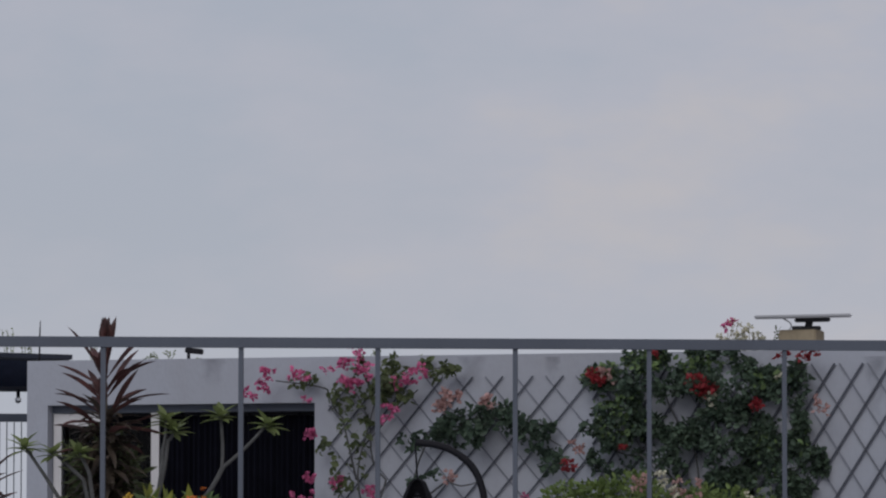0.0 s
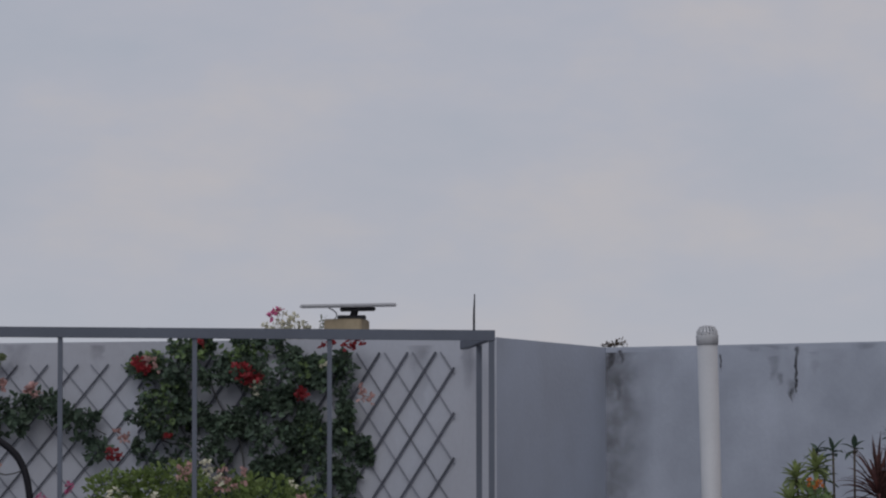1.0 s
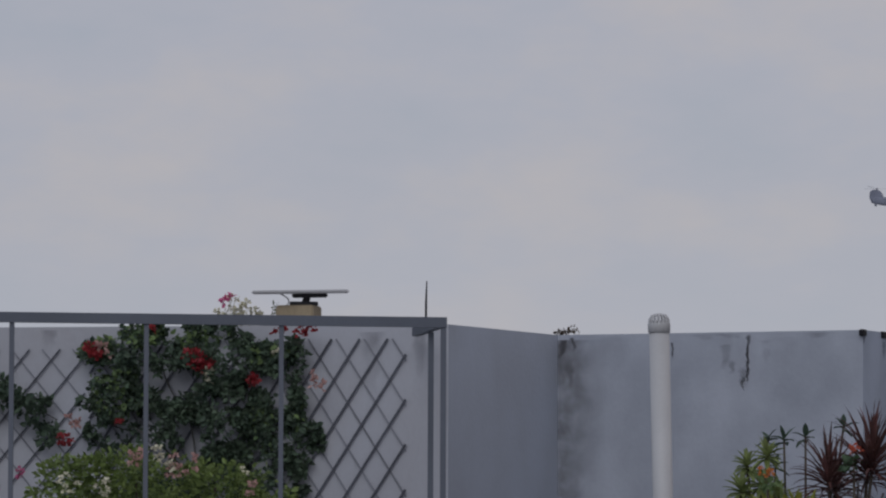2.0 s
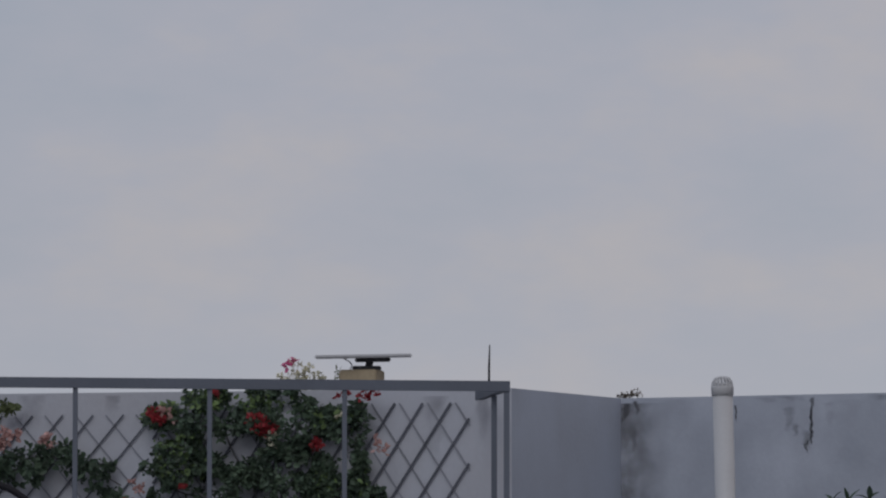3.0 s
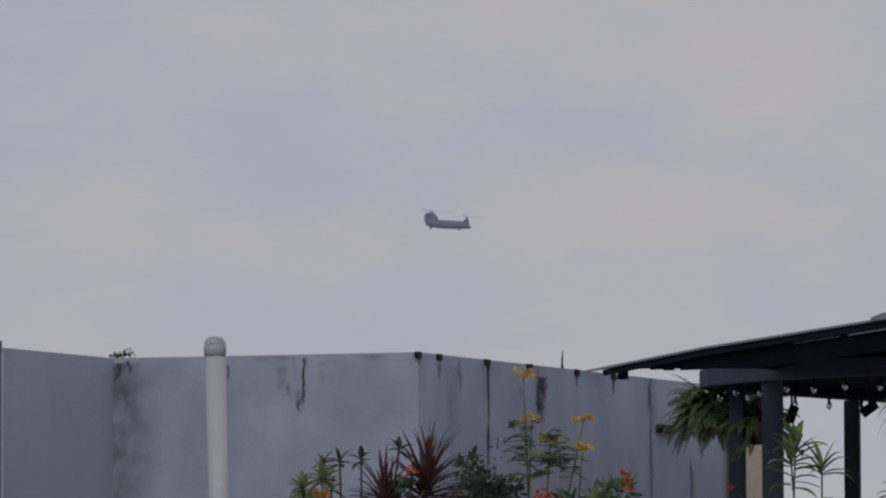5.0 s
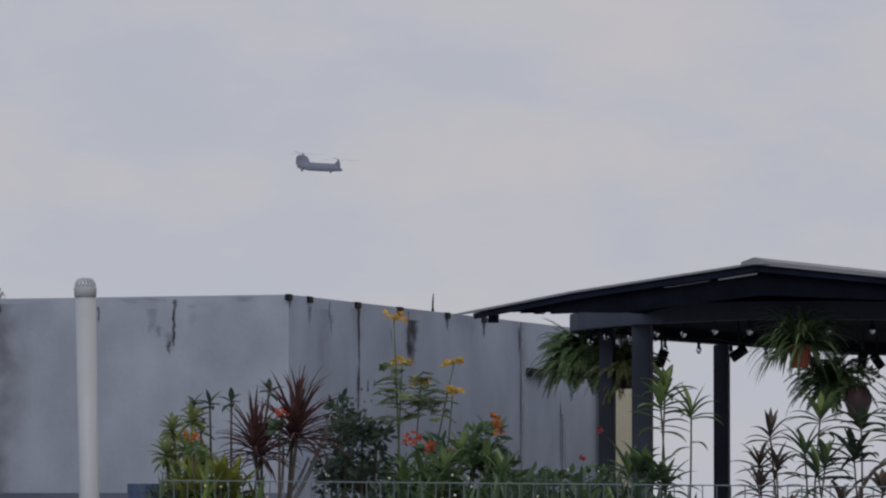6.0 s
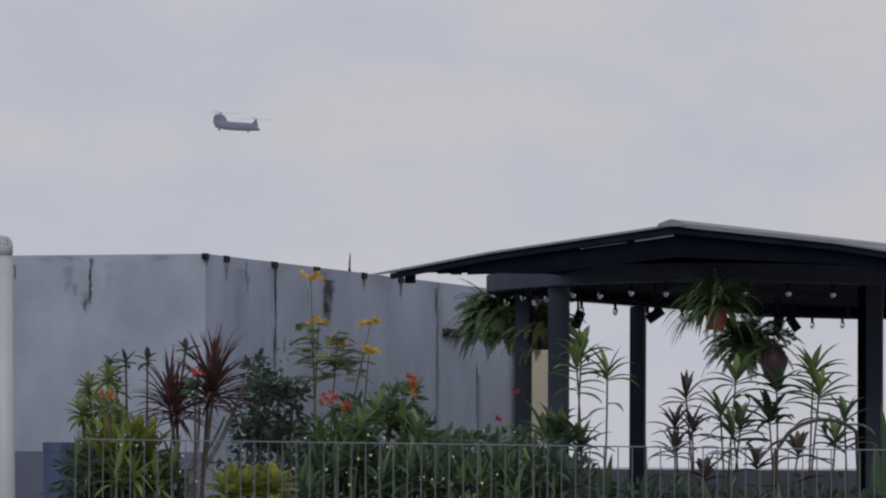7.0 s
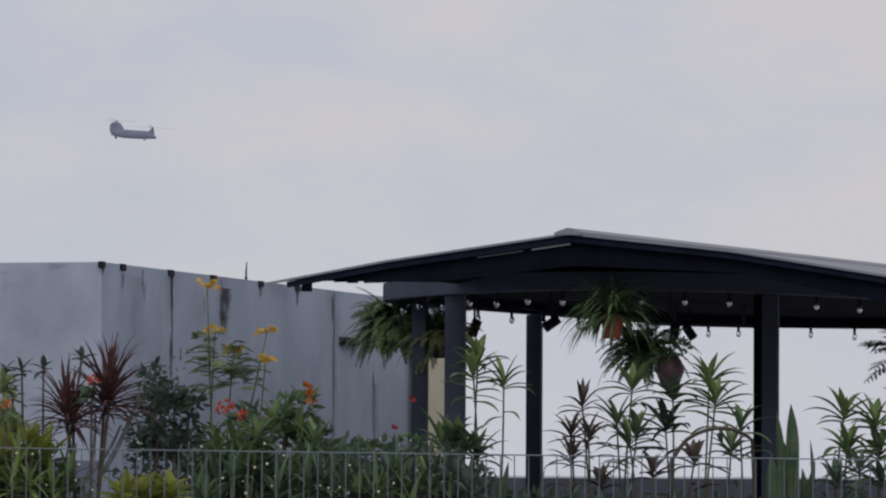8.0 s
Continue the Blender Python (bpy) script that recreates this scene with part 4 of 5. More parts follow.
for k in range(8):
    rosette(bm, at(-1490, 256, 28.6) - up_v * 0.085 * k, 24, 0.24 + 0.012 * k, 0.05, -35, 50, 1.1, 5, 1.2)
part("lower_crown", bm, M_RED_BR, t, "brown ageing lower leaves")
shrub_later = ("brown and olive leaved shrub round the cordyline", [(-1492, 176, 52, 60, 300), (-1512, 136, 45, 50, 200), (-1462, 136, 50, 50, 260), (-1497, 76, 90, 50, 300)])
bm = bmesh.new()
tip = at(-1490, 398, 28.6)
for k in range(9):
    blade(bm, tip + Vector((0.012 * math.cos(k * 2.4), 0.012 * math.sin(k * 2.4), -0.12)), (0.06 * math.cos(k * 2.4), 0.06 * math.sin(k * 2.4), 1), 0.24, 0.08, 0.0, 5, 0.3, 1.5)
part("spear", bm, M_RED, t, "rolled brown red young leaves")


def plumeria():
    t = thing("plumeria", "plumeria shrub with pale bark and leaf tufts", "shrub")
    r = 28.3
    for root_at, chains in (((-1352, 30), (((-1323, 104), (-1283, 169), (-1287, 262)), ((-1323, 104), (-1280, 170), (-1203, 246)))),
                            ((-1404, 40), (((-1397, 115), (-1379, 215), (-1369, 236)), ((-1399, 110), (-1388, 200), (-1383, 254)))),
                            ((-1500, -14), (((-1572, 116), (-1632, 206)), ((-1527, 146), (-1582, 196)), ((-1517, 156), (-1537, 196))))):
        root = at(*root_at, r)
        foot = Vector((root.x, root.y, 0))
        stem("trunk", t, [foot, foot.lerp(root, 0.5), root], 0.03, 0.022, M_BARK)
        for chain in chains:
            knots = [root] + [at(a1, e1, r) for a1, e1 in chain]
            path = [knots[0]]
            for k0, k1 in zip(knots, knots[1:]):
                path += bend(k0, k1, (0.008, 0, -0.006), 4)[1:]
            stem("branch", t, path, 0.017, 0.01, M_BARK)
            p = knots[-1]
            bm = bmesh.new()
            rosette(bm, p, 13, 0.135, 0.05, -12, 42, 0.4, 5)
            part("leaf_tuft", bm, M_LEAF_P, t)


plumeria()


def shrub(label, blobs, r, material, size, flowers=(), width=0.55, name="shrub", category="shrub", gap=-0.15):
    """A shrub of leafy masses (a, e, half-width, half-height in bearing units, leaves), on stems from the ground."""
    t = thing(name, label, category)
    px = r / MIL
    mid = at(blobs[0][0], blobs[0][1], r)
    foot = Vector((mid.x, mid.y, 0))
    bm = bmesh.new()
    for a, e, ra, re, n in blobs:
        c = at(a, e, r + rnd(-0.15, 0.15))
        cloud(bm, c, (ra * px, min(ra, re) * px * 0.9 + 0.05, re * px), n, size, width, gap)
        stem("stem", t, bend(foot, c, (rnd(-0.05, 0.05), 0, 0.03)), 0.014, 0.006)
    part("foliage", bm, material, t)
    for a, e, s, n, m in flowers:
        bm = bmesh.new()
        c = at(a, e, r - 0.25)
        for i in range(n):
            blossom(bm, c + Vector((rnd(-1, 1), rnd(-0.5, 0.5), rnd(-1, 1))) * s * px * 0.6, 0.042 if s > 20 else 0.034, 7)
        tagged(part("flower", bm, m, t), kind="stuff")
    return t


shrub(shrub_later[0], shrub_later[1], 28.8, M_LEAF_OL, 0.1, (), 0.26, "leafy_shrub")
shrub("fresh green shrub dotted with pale pink blooms", [(-544, 99, 145, 62, 1700), (-644, 89, 95, 57, 800), (-404, 89, 125, 52, 1000), (-334, 69, 80, 40, 320), (-704, 59, 60, 40, 200), (-544, -11, 220, 80, 700)], 27.7, M_LEAF_BR, 0.04,
      [(-544, 139, 24, 9, M_PALE), (-500, 141, 40, 12, M_WHITE_P), (-464, 121, 40, 16, M_PALE), (-664, 91, 30, 7, M_WHITE_P), (-604, 87, 24, 6, M_WHITE_P), (-334, 79, 30, 6, M_PALE), (-359, 119, 12, 2, M_WHITE_P)])
shrub("low shrub with magenta blooms beside the curtain", [(-1144, 69, 70, 40, 140), (-1074, 59, 50, 35, 80)], 28.2, M_LEAF, 0.06,
      [(-1154, 107, 24, 6, M_PINK), (-1124, 117, 20, 5, M_PINK), (-1129, 87, 26, 6, M_PINK), (-749, 111, 18, 6, M_PINK), (-799, 91, 16, 4, M_PINK), (-1059, 89, 22, 5, M_PINK)])
shrub("low lily clump with orange blooms", [(-1392, 96, 40, 25, 60), (-1327, 91, 40, 20, 60)], 27.9, M_LEAF_LT, 0.1, [(-1327, 114, 26, 5, M_ORANGE), (-1452, 111, 20, 4, M_YELLOW)], 0.25)


# ---- hanging egg chair ----
def egg_chair():
    r = 28.1
    t = thing("hanging_chair", "black wicker egg chair on an arched stand", "chair")
    base = at(-827, -244, r)
    base.z = 0.03
    pts = [base, at(-815, -4, r), at(-819, 106, r), at(-837, 164, r), at(-872, 196, r), at(-907, 209, r), at(-942, 213, r)]
    fine = []
    P = [pts[0] * 2 - pts[1], *pts, pts[-1] * 2 - pts[-2]]
    for i in range(1, len(P) - 2):
        for s in range(5):
            q = s / 5
            p0, p1, p2, p3 = P[i - 1:i + 3]
            fine.append(0.5 * (2 * p1 + (p2 - p0) * q + (2 * p0 - 5 * p1 + 4 * p2 - p3) * q * q + (3 * p1 - p0 - 3 * p2 + p3) * q ** 3))
    bm = bmesh.new()
    tube(bm, fine + [pts[-1]], 0.021, 10)
    part("arched_pole", bm, M_BLACK, t, smooth=True)
    bm = bmesh.new()
    lathe(bm, [(0.5, 0), (0.5, 0.03), (0.47, 0.03), (0.47, 0.005)], (pts[-1].x, pts[-1].y, 0), 32)
    part("base_ring", bm, M_BLACK, t)
    bm = bmesh.new()
    bar(bm, (pts[-1].x, pts[-1].y, 0.02), (base.x, base.y, 0.02), 0.05, 0.03)
    part("base_bar", bm, M_BLACK, t)
    top = at(-938, 148, r)
    bm = bmesh.new()
    tube(bm, [pts[-1] - up_v * 0.015, top], 0.006, 6)
    part("chain", bm, M_BLACK, t)
    # woven basket: ribs and hoops of an egg with an open front
    prof = [(0.015, 0.0), (0.045, -0.02), (0.08, -0.1), (0.125, -0.24), (0.2, -0.45), (0.27, -0.7), (0.3, -0.9), (0.25, -1.1), (0.08, -1.2)]
    bm = bmesh.new()
    for k in range(48):
        th = 2 * math.pi * k / 48
        if 3.9 < th < 5.5:
            continue
        tube(bm, [top + Vector((q * math.cos(th), q * math.sin(th), z)) for q, z in prof], 0.006, 4)
    for i in range(46):
        z = -0.02 - 1.17 * i / 45
        for (q0, z0), (q1, z1) in zip(prof, prof[1:]):
            if z1 <= z <= z0:
                q = q0 + (q1 - q0) * (z0 - z) / (z0 - z1)
        span = [5.5 - 6.2832 + (3.9 - 5.5 + 6.2832) * j / 20 for j in range(21)]
        tube(bm, [top + Vector((q * math.cos(th), q * math.sin(th), z)) for th in span], 0.006, 4)
    part("basket", bm, M_BLACK, t)


egg_chair()


# ---- things on the wall top ----
def dish():
    c = P_END + W1 * on_wall(-268) - N1 * 0.11
    s = thing("stone_block", "tan stone block standing on the wall", "block", (c.x, c.y, WALL_TOP))
    bm = bmesh.new()
    r = c.length
    h0 = high(411, r) - WALL_TOP
    box(bm, (0, 0, h0 / 2), (68 / MIL * r, 0.2, h0), Matrix.Rotation(-0.24, 4, "Z"), 0.008)
    part("block", bm, M_STONE, s)
    t = thing("satellite_dish", "flat pale satellite internet dish on a stub mount", "antenna", (c.x + 0.03, c.y, WALL_TOP + h0))
    bm = bmesh.new()
    box(bm, (0, 0, 0.012), (0.17, 0.1, 0.024), None, 0.005)
    part("foot", bm, M_MOUNT, t)
    bm = bmesh.new()
    tube(bm, [(0.01, 0, 0.02), (0.02, 0, 0.06)], 0.022, 10)
    part("mast", bm, M_MOUNT, t)
    tilt = Matrix.Translation((-0.02, 0, 0.083)) @ Matrix.Rotation(radians(-1.0), 4, "Y") @ Matrix.Rotation(radians(2.4), 4, "X")
    bm = bmesh.new()
    box(bm, (0, 0, 0), (0.575, 0.36, 0.02), tilt, 0.008)
    part("panel", bm, M_DISH, t)
    bm = bmesh.new()
    box(bm, (0.055, 0, -0.022), (0.21, 0.12, 0.026), tilt, 0.006)
    part("housing", bm, M_MOUNT, t)
    bm = bmesh.new()
    tube(bm, bend((-0.1, -0.05, 0.0), (-0.14, -0.05, 0.07), (0.03, 0, 0)), 0.004, 5)
    part("cable", bm, M_PVC, t)


dish()


def whip(a, e, base_r, z0, label, th=0.006):
    p = spot(a, base_r)
    t = thing("whip_antenna", label, "antenna", (p.x, p.y, z0))
    bm = bmesh.new()
    h = high(e, base_r) - z0
    tube(bm, [(0, 0, 0), (0, 0, h * 0.5), (0.004, 0, h)], [th, th, th * 0.5], 6)
    part("rod", bm, M_BLACK, t)
    bm = bmesh.new()
    lathe(bm, [(0.009, 0), (0.009, 0.02), (0.007, 0.024)], sides=10)
    part("mount", bm, M_BLACK, t)


whip(-34, 456, 28.48, WALL_TOP, "thin dark rod standing on the wall corner", 0.007)
s = on_wall(992, P_EDGE, (P_FAR - P_EDGE).normalized())
whip(993, 373, (P_EDGE + (P_FAR - P_EDGE).normalized() * s).length + 0.12, WALL_TOP, "thin dark rod standing on the side wall")
whip(-1606, 426, 30.25, WALL_TOP, "thin rod at the wall's end", 0.006)


def weeds(spots_, r_of, label, material, flowers=None):
    t = thing("wall_weed", label, "weed", group="weeds on the wall")
    bm = bmesh.new()
    for a, e in spots_:
        c = r_of(a)
        z = high(e, c.length)
        for k in range(3):
            top = Vector((c.x + rnd(-0.04, 0.04), c.y, z + rnd(-0.03, 0.01)))
            tube(bm, bend(Vector((c.x, c.y, WALL_TOP - 0.005)), top, (rnd(-0.02, 0.02), 0, 0), 3), 0.002, 4)
            for j in range(5):
                leaflet(bm, Vector((c.x, c.y, WALL_TOP)).lerp(top, 0.4 + 0.15 * j), (rnd(-1, 1), rnd(-1, 1), rnd(-0.2, 0.8)), 0.022)
    tagged(part("weed_tuft", bm, material, t), kind="stuff")
    if flowers:
        bm = bmesh.new()
        for a, e in flowers:
            c = r_of(a)
            blossom(bm, (c.x, c.y - 0.05, high(e, c.length)), 0.065, 10)
        tagged(part("flower", bm, M_PINK, t), kind="stuff")
        bm = bmesh.new()
        for a, e in spots_:
            c = r_of(a)
            for k in range(4):
                blossom(bm, (c.x + rnd(-0.04, 0.04), c.y - 0.04, high(e, c.length) - rnd(0.0, 0.07)), 0.05, 6)
        tagged(part("flower", bm, M_WHITE_P, t), "cream blooms", kind="stuff")


top1 = lambda a: P_END + W1 * on_wall(a) - N1 * 0.1
weeds([(-402, 406), (-382, 424), (-362, 418), (-347, 404), (-372, 411), (-392, 396), (-357, 396)], top1, "variegated potted plant with red blooms on the wall", M_WHITE_P, [(-387, 424), (-399, 418)])
weeds([(-392, 396), (-367, 400), (-349, 392)], top1, "green sprigs on the wall", M_LEAF_LT)
weeds([(-305, 421), (-311, 406)], top1, "thin sprig on the wall beside the dish", M_LEAF_P)
weeds([(-1527, 400), (-1427, 366), (-1412, 371), (-1387, 374), (-1332, 356), (-1027, 374), (-942, 368)], top1, "small weeds growing on the wall top", M_LEAF_P)
topn = lambda a: P_NOOK + (P_EDGE - P_NOOK).normalized() * on_wall(a, P_NOOK, (P_EDGE - P_NOOK).normalized()) + Vector((0.04, 0.09, 0))
weeds([(201, 371), (210, 374), (220, 375), (194, 368), (181, 367)], topn, "dry brown weeds growing on the wall top", M_RED_BR)


def wall_lamp():
    c = P_END + W1 * on_wall(-1352) - N1 * 0.08
    t = thing("floodlight", "small black floodlight on the wall top", "lamp", (c.x, c.y, WALL_TOP))
    bm = bmesh.new()
    tube(bm, [(0, 0, 0), (0, 0, 0.05)], 0.01, 8)
    part("bracket", bm, M_BLACK, t)
    bm = bmesh.new()
    box(bm, (0.03, 0, 0.055), (0.11, 0.06, 0.035), Matrix.Rotation(radians(6), 4, "Y"), 0.006)
    part("head", bm, M_BLACK, t)


wall_lamp()
weeds([(-1663, 406), (-1655, 410), (-1632, 396), (-1619, 390)], lambda a: spot(a, 31.9), "thin weeds growing on the canopy", M_LEAF_P)
cordyline(-1712, 136, 28.0, "small red cordyline at the wall's end", 0.3, 0.05, 18, M_RED, 2, 0.15)


# ---- beyond the end of the trellis wall ----
def side_canopy():
    r = 32.0
    t = thing("canopy", "dark flat canopy over the neighbouring bay", "canopy")
    a, b = spot(-2300, r), spot(-1560, r)
    bm = bmesh.new()
    bar(bm, a + up_v * high(332, r), b + up_v * high(332, r), 1.0, 0.2)
    part("roof_slab", bm, M_UNDER, t)
    bm = bmesh.new()
    bar(bm, spot(-1900, 30.9) + up_v * high(368, 31), spot(-1560, 31.15) + up_v * high(362, 31), 0.4, 0.03)
    part("roof_edge", bm, M_DARK, t)
    for aa in (-2250, -1590):
        bm = bmesh.new()
        bar(bm, spot(aa, r + 0.5), spot(aa, r + 0.5) + up_v * (high(332, r) - 0.1), 0.08, 0.08)
        part("canopy_post", bm, M_DARK, t)
    f = thing("railing", "grey steel railing with thin upright bars", "railing")
    z = high(247, 33)
    a, b = spot(-2200, 33.0), spot(-1560, 33.0)
    for zz in (z + 0.03, 0.15):
        bm = bmesh.new()
        bar(bm, a + up_v * zz, b + up_v * zz, 0.05, 0.055)
        part("rail", bm, M_STEEL, f)
    bm = bmesh.new()
    tube(bm, [(0, 0, 0.0), (0, 0, z)], 0.004, 5)
    me = bpy.data.meshes.new("baluster")
    bm.to_mesh(me)
    bm.free()
    me.materials.append(M_WIRE)
    for i in range(51):
        ob = new("baluster", me)
        ob.parent = f
        q = a.lerp(b, i / 50)
        ob.location = (q.x, q.y, 0)
    l = thing("hanging_bulb", "bare bulb hanging on a black cord", "lamp")
    p = at(-1643, 299, 32.0)
    bm = bmesh.new()
    tube(bm, [p + up_v * 0.02, p - up_v * 0.03], 0.012, 8)
    part("socket", bm, M_BLACK, l)
    bm = bmesh.new()
    bmesh.ops.create_uvsphere(bm, u_segments=12, v_segments=8, radius=0.022, matrix=Matrix.Translation(p - up_v * 0.048))
    part("bulb", bm, M_BULB, l)


side_canopy()


# ---- planting before the side wall ----
def long_planter(a0, a1, r, h, label):
    t = thing("planter", label, "planter")
    bm = bmesh.new()
    bar(bm, spot(a0, r) + up_v * h / 2, spot(a1, r) + up_v * h / 2, 0.6, h)
    part("trough", bm, M_CONC, t)
    bm = bmesh.new()
    bar(bm, spot(a0 + 6, r) + up_v * (h + 0.005), spot(a1 - 6, r) + up_v * (h + 0.005), 0.5, 0.03)
    part("soil", bm, M_SOIL, t)


long_planter(480, 2400, 25.0, 0.4, "long concrete planter filled with soil")
long_planter(1250, 2400, 27.6, 0.4, "long concrete planter under the pavilion plants")

# blue bin and painted plinth
bm = bmesh.new()
d2 = (P_EDGE - P_NOOK).normalized()
n2 = Vector((d2.y, -d2.x, 0))
pa, pb = P_NOOK + d2 * 0.12, P_EDGE
prism(bm, [pa + n2 * 0.02, pb + n2 * 0.02, pb + n2 * 0.003, pa + n2 * 0.003], 0, high(20, 29.2))
tagged(part("baseboard", bm, M_PLINTH), "blue grey painted plinth band", "plinth", kind="structure")


def blue_bin():
    c = spot(484, 25.6)
    t = thing("bin", "blue plastic bin beside the planting", "bin", c)
    h = high(36, 25.6)
    bm = bmesh.new()
    lathe(bm, [(0.08, 0), (0.085, h * 0.97), (0.09, h * 0.97), (0.09, h), (0.0805, h), (0.08, h - 0.03)], sides=16)
    part("body", bm, M_BIN, t)


blue_bin()


def stems_and_tufts(name, label, category, tips, r, foot_a, material, stem_mat, n, length, width, lo, hi, droop, r0=0.014, segs=4, fold=0.6):
    """A plant of several bare stems, each ending in a tuft of leaves."""
    t = thing(name, label, category)
    foot = spot(foot_a, r, 0.4 if 24.5 < r and foot_a > 0 else 0.0)
    for a, e in tips:
        p = at(a, e, r + rnd(-0.2, 0.2))
        b = foot + Vector((rnd(-0.1, 0.1), rnd(-0.05, 0.05), 0))
        stem("stem", t, bend(b, p, (rnd(-0.04, 0.04), 0, 0.0)), r0, r0 * 0.6, stem_mat)
        bm = bmesh.new()
        rosette(bm, p, n, length, width, lo, hi, droop, segs, 0.9, fold)
        part("leaf_tuft", bm, material, t)
    return t


# croton and neighbours, from the bin to the pavilion
stems_and_tufts("croton", "bushy green croton with yellowing leaves", "shrub", [(534, 133), (569, 151), (524, 88), (559, 98), (589, 78), (539, 48), (579, 33), (614, 23)], 25.1, 555, M_LEAF_P, M_STEM, 26, 0.115, 0.03, -35, 70, 0.9)
stems_and_tufts("croton", "yellow green broad leaved croton", "shrub", [(574, 33), (619, 43), (644, 23), (599, 3), (554, -7)], 24.8, 590, M_LEAF_Y, M_STEM, 13, 0.19, 0.055, 10, 80, 0.4)
stems_and_tufts("desert_rose", "bare stemmed shrub with small leaf tips", "shrub", [(571, 178), (599, 178), (637, 183), (704, 201), (584, 133)], 25.3, 620, M_LEAF_SH, M_STEM, 6, 0.09, 0.03, -20, 65, 1.0, 0.0095)
stems_and_tufts("cordyline", "dark red cordyline with narrow arching leaves", "plant", [(746, 128), (756, 143)], 25.0, 745, M_RED, M_STEM, 54, 0.33, 0.019, -8, 84, 1.25, 0.013, 6)
stems_and_tufts("cordyline", "smaller dark red cordyline with narrow leaves", "plant", [(677, 111), (689, 98)], 25.0, 700, M_RED, M_STEM, 46, 0.28, 0.018, -8, 82, 1.25, 0.012, 6)
t = thing("bare_branches", "pale bare slanting branches", "branch")
for a0, a1_, b0, b1_ in ((704, -57, 804, 123), (694, -47, 674, 93), (719, -37, 814, 163), (709, -27, 729, 103), (704, -17, 774, 83)):
    stem("branch", t, bend(spot(a0, 25.0, 0.4), at(a0, a1_, 25.0), n=2) + bend(at(a0, a1_, 25.0), at(b0, b1_, 25.1), (0.02, 0, -0.02))[1:], 0.012, 0.006, M_BRANCH)
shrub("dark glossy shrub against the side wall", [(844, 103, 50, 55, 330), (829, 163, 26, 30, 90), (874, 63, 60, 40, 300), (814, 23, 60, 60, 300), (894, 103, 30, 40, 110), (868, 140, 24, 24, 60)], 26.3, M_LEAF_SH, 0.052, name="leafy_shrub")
shrub("thin ixora stem with coral blooms", [(722, 131, 16, 18, 26)], 24.7, M_LEAF, 0.05, [(726, 159, 15, 5, M_CORAL)], name="ixora")
shrub("small orange flowered shrub in the croton bed", [(570, 93, 20, 22, 34)], 24.6, M_LEAF_LT, 0.05, [(567, 119, 16, 5, M_ORANGE)], name="ixora")
stems_and_tufts("bromeliad", "yellow green bromeliad clump by the curtain", "plant", [(-1410, 70), (-1382, 64), (-1338, 62), (-1320, 52)], 27.9, -1370, M_LEAF_Y, M_STEM_G, 8, 0.26, 0.075, 40, 86, 0.25)


def peacock_flower():
    r = 25.8
    t = thing("peacock_flower", "tall peacock flower bush with yellow blossom and feathery leaves", "shrub")
    foot = spot(955, r, 0.4)
    heads = ((924, 331), (939, 250), (1031, 250), (1029, 201), (972, 215))
    for a, e in heads:
        p = at(a, e, r + rnd(-0.1, 0.1))
        stem("stem", t, bend(foot, p, (rnd(-0.05, 0.05), 0, 0.02), 8), 0.009, 0.003, M_STEM_G)
        bm = bmesh.new()
        for k in range(8):
            blossom(bm, p + Vector((rnd(-0.05, 0.05), rnd(-0.02, 0.02), rnd(-0.018, 0.018))), 0.04, 7)
        tagged(part("flower", bm, M_YELLOW, t), kind="stuff")
    bm = bmesh.new()
    # twice-cut leaves: each rib carries small feathers
    for a, e, ln in ((944, 183, 0.2), (974, 176, 0.22), (929, 223, 0.15), (964, 198, 0.22), (984, 168, 0.24), (939, 160, 0.2), (914, 246, 0.14), (954, 166, 0.22), (990, 190, 0.16), (960, 215, 0.13), (1006, 168, 0.12)):
        ln *= 0.7
        for k in range(5):
            c = at(a + rnd(-20, 20), e - 6 + rnd(-20, 16), r + rnd(-0.12, 0.12))
            az, el = rnd(0, 6.28), rnd(-0.1, 0.7)
            d = Vector((math.cos(az) * math.cos(el), 0.5 * math.sin(az), math.sin(el))).normalized()
            side = d.cross(up_v).normalized()
            for j in range(6):
                q = c + d * ln * (0.2 + 0.16 * j) - up_v * 0.04 * (j / 5) ** 2
                for sg in (-1, 1):
                    frond(bm, q, d * 0.8 + side * sg * 0.8 - up_v * 0.15, ln * 0.3 * rnd(0.6, 1.1), 0.013, 7, 0.4, 0.5)
            tube(bm, [c, c + d * ln * 0.6, c + d * ln - up_v * 0.04], 0.002, 3, False)
    part("foliage", bm, M_FEATHER, t)


def frond(bm, base, d, length, leaf_len, pairs, droop, width=0.32):
    """A feathery leaf: a thin arching rib with paired leaflets."""
    p, d = Vector(base), Vector(d).normalized()
    pts = [p.copy()]
    for i in range(pairs):
        p = p + d * length / pairs
        d = (d - up_v * droop / pairs * (0.5 + 1.4 * i / pairs)).normalized()
        pts.append(p.copy())
        s = d.cross(up_v)
        s = s.normalized() if s.length > 0.05 else Vector((1, 0, 0))
        ll = leaf_len * math.sin(math.pi * (0.18 + 0.78 * i / pairs)) + 0.004
        for k in (-1, 1):
            leaflet(bm, p, s * k + d * 0.55 - up_v * rnd(0.0, 0.5), ll, width, 0.1, s.cross(d))
    tube(bm, pts[::2] if len(pts) > 4 else pts, 0.0018, 3, False)


peacock_flower()
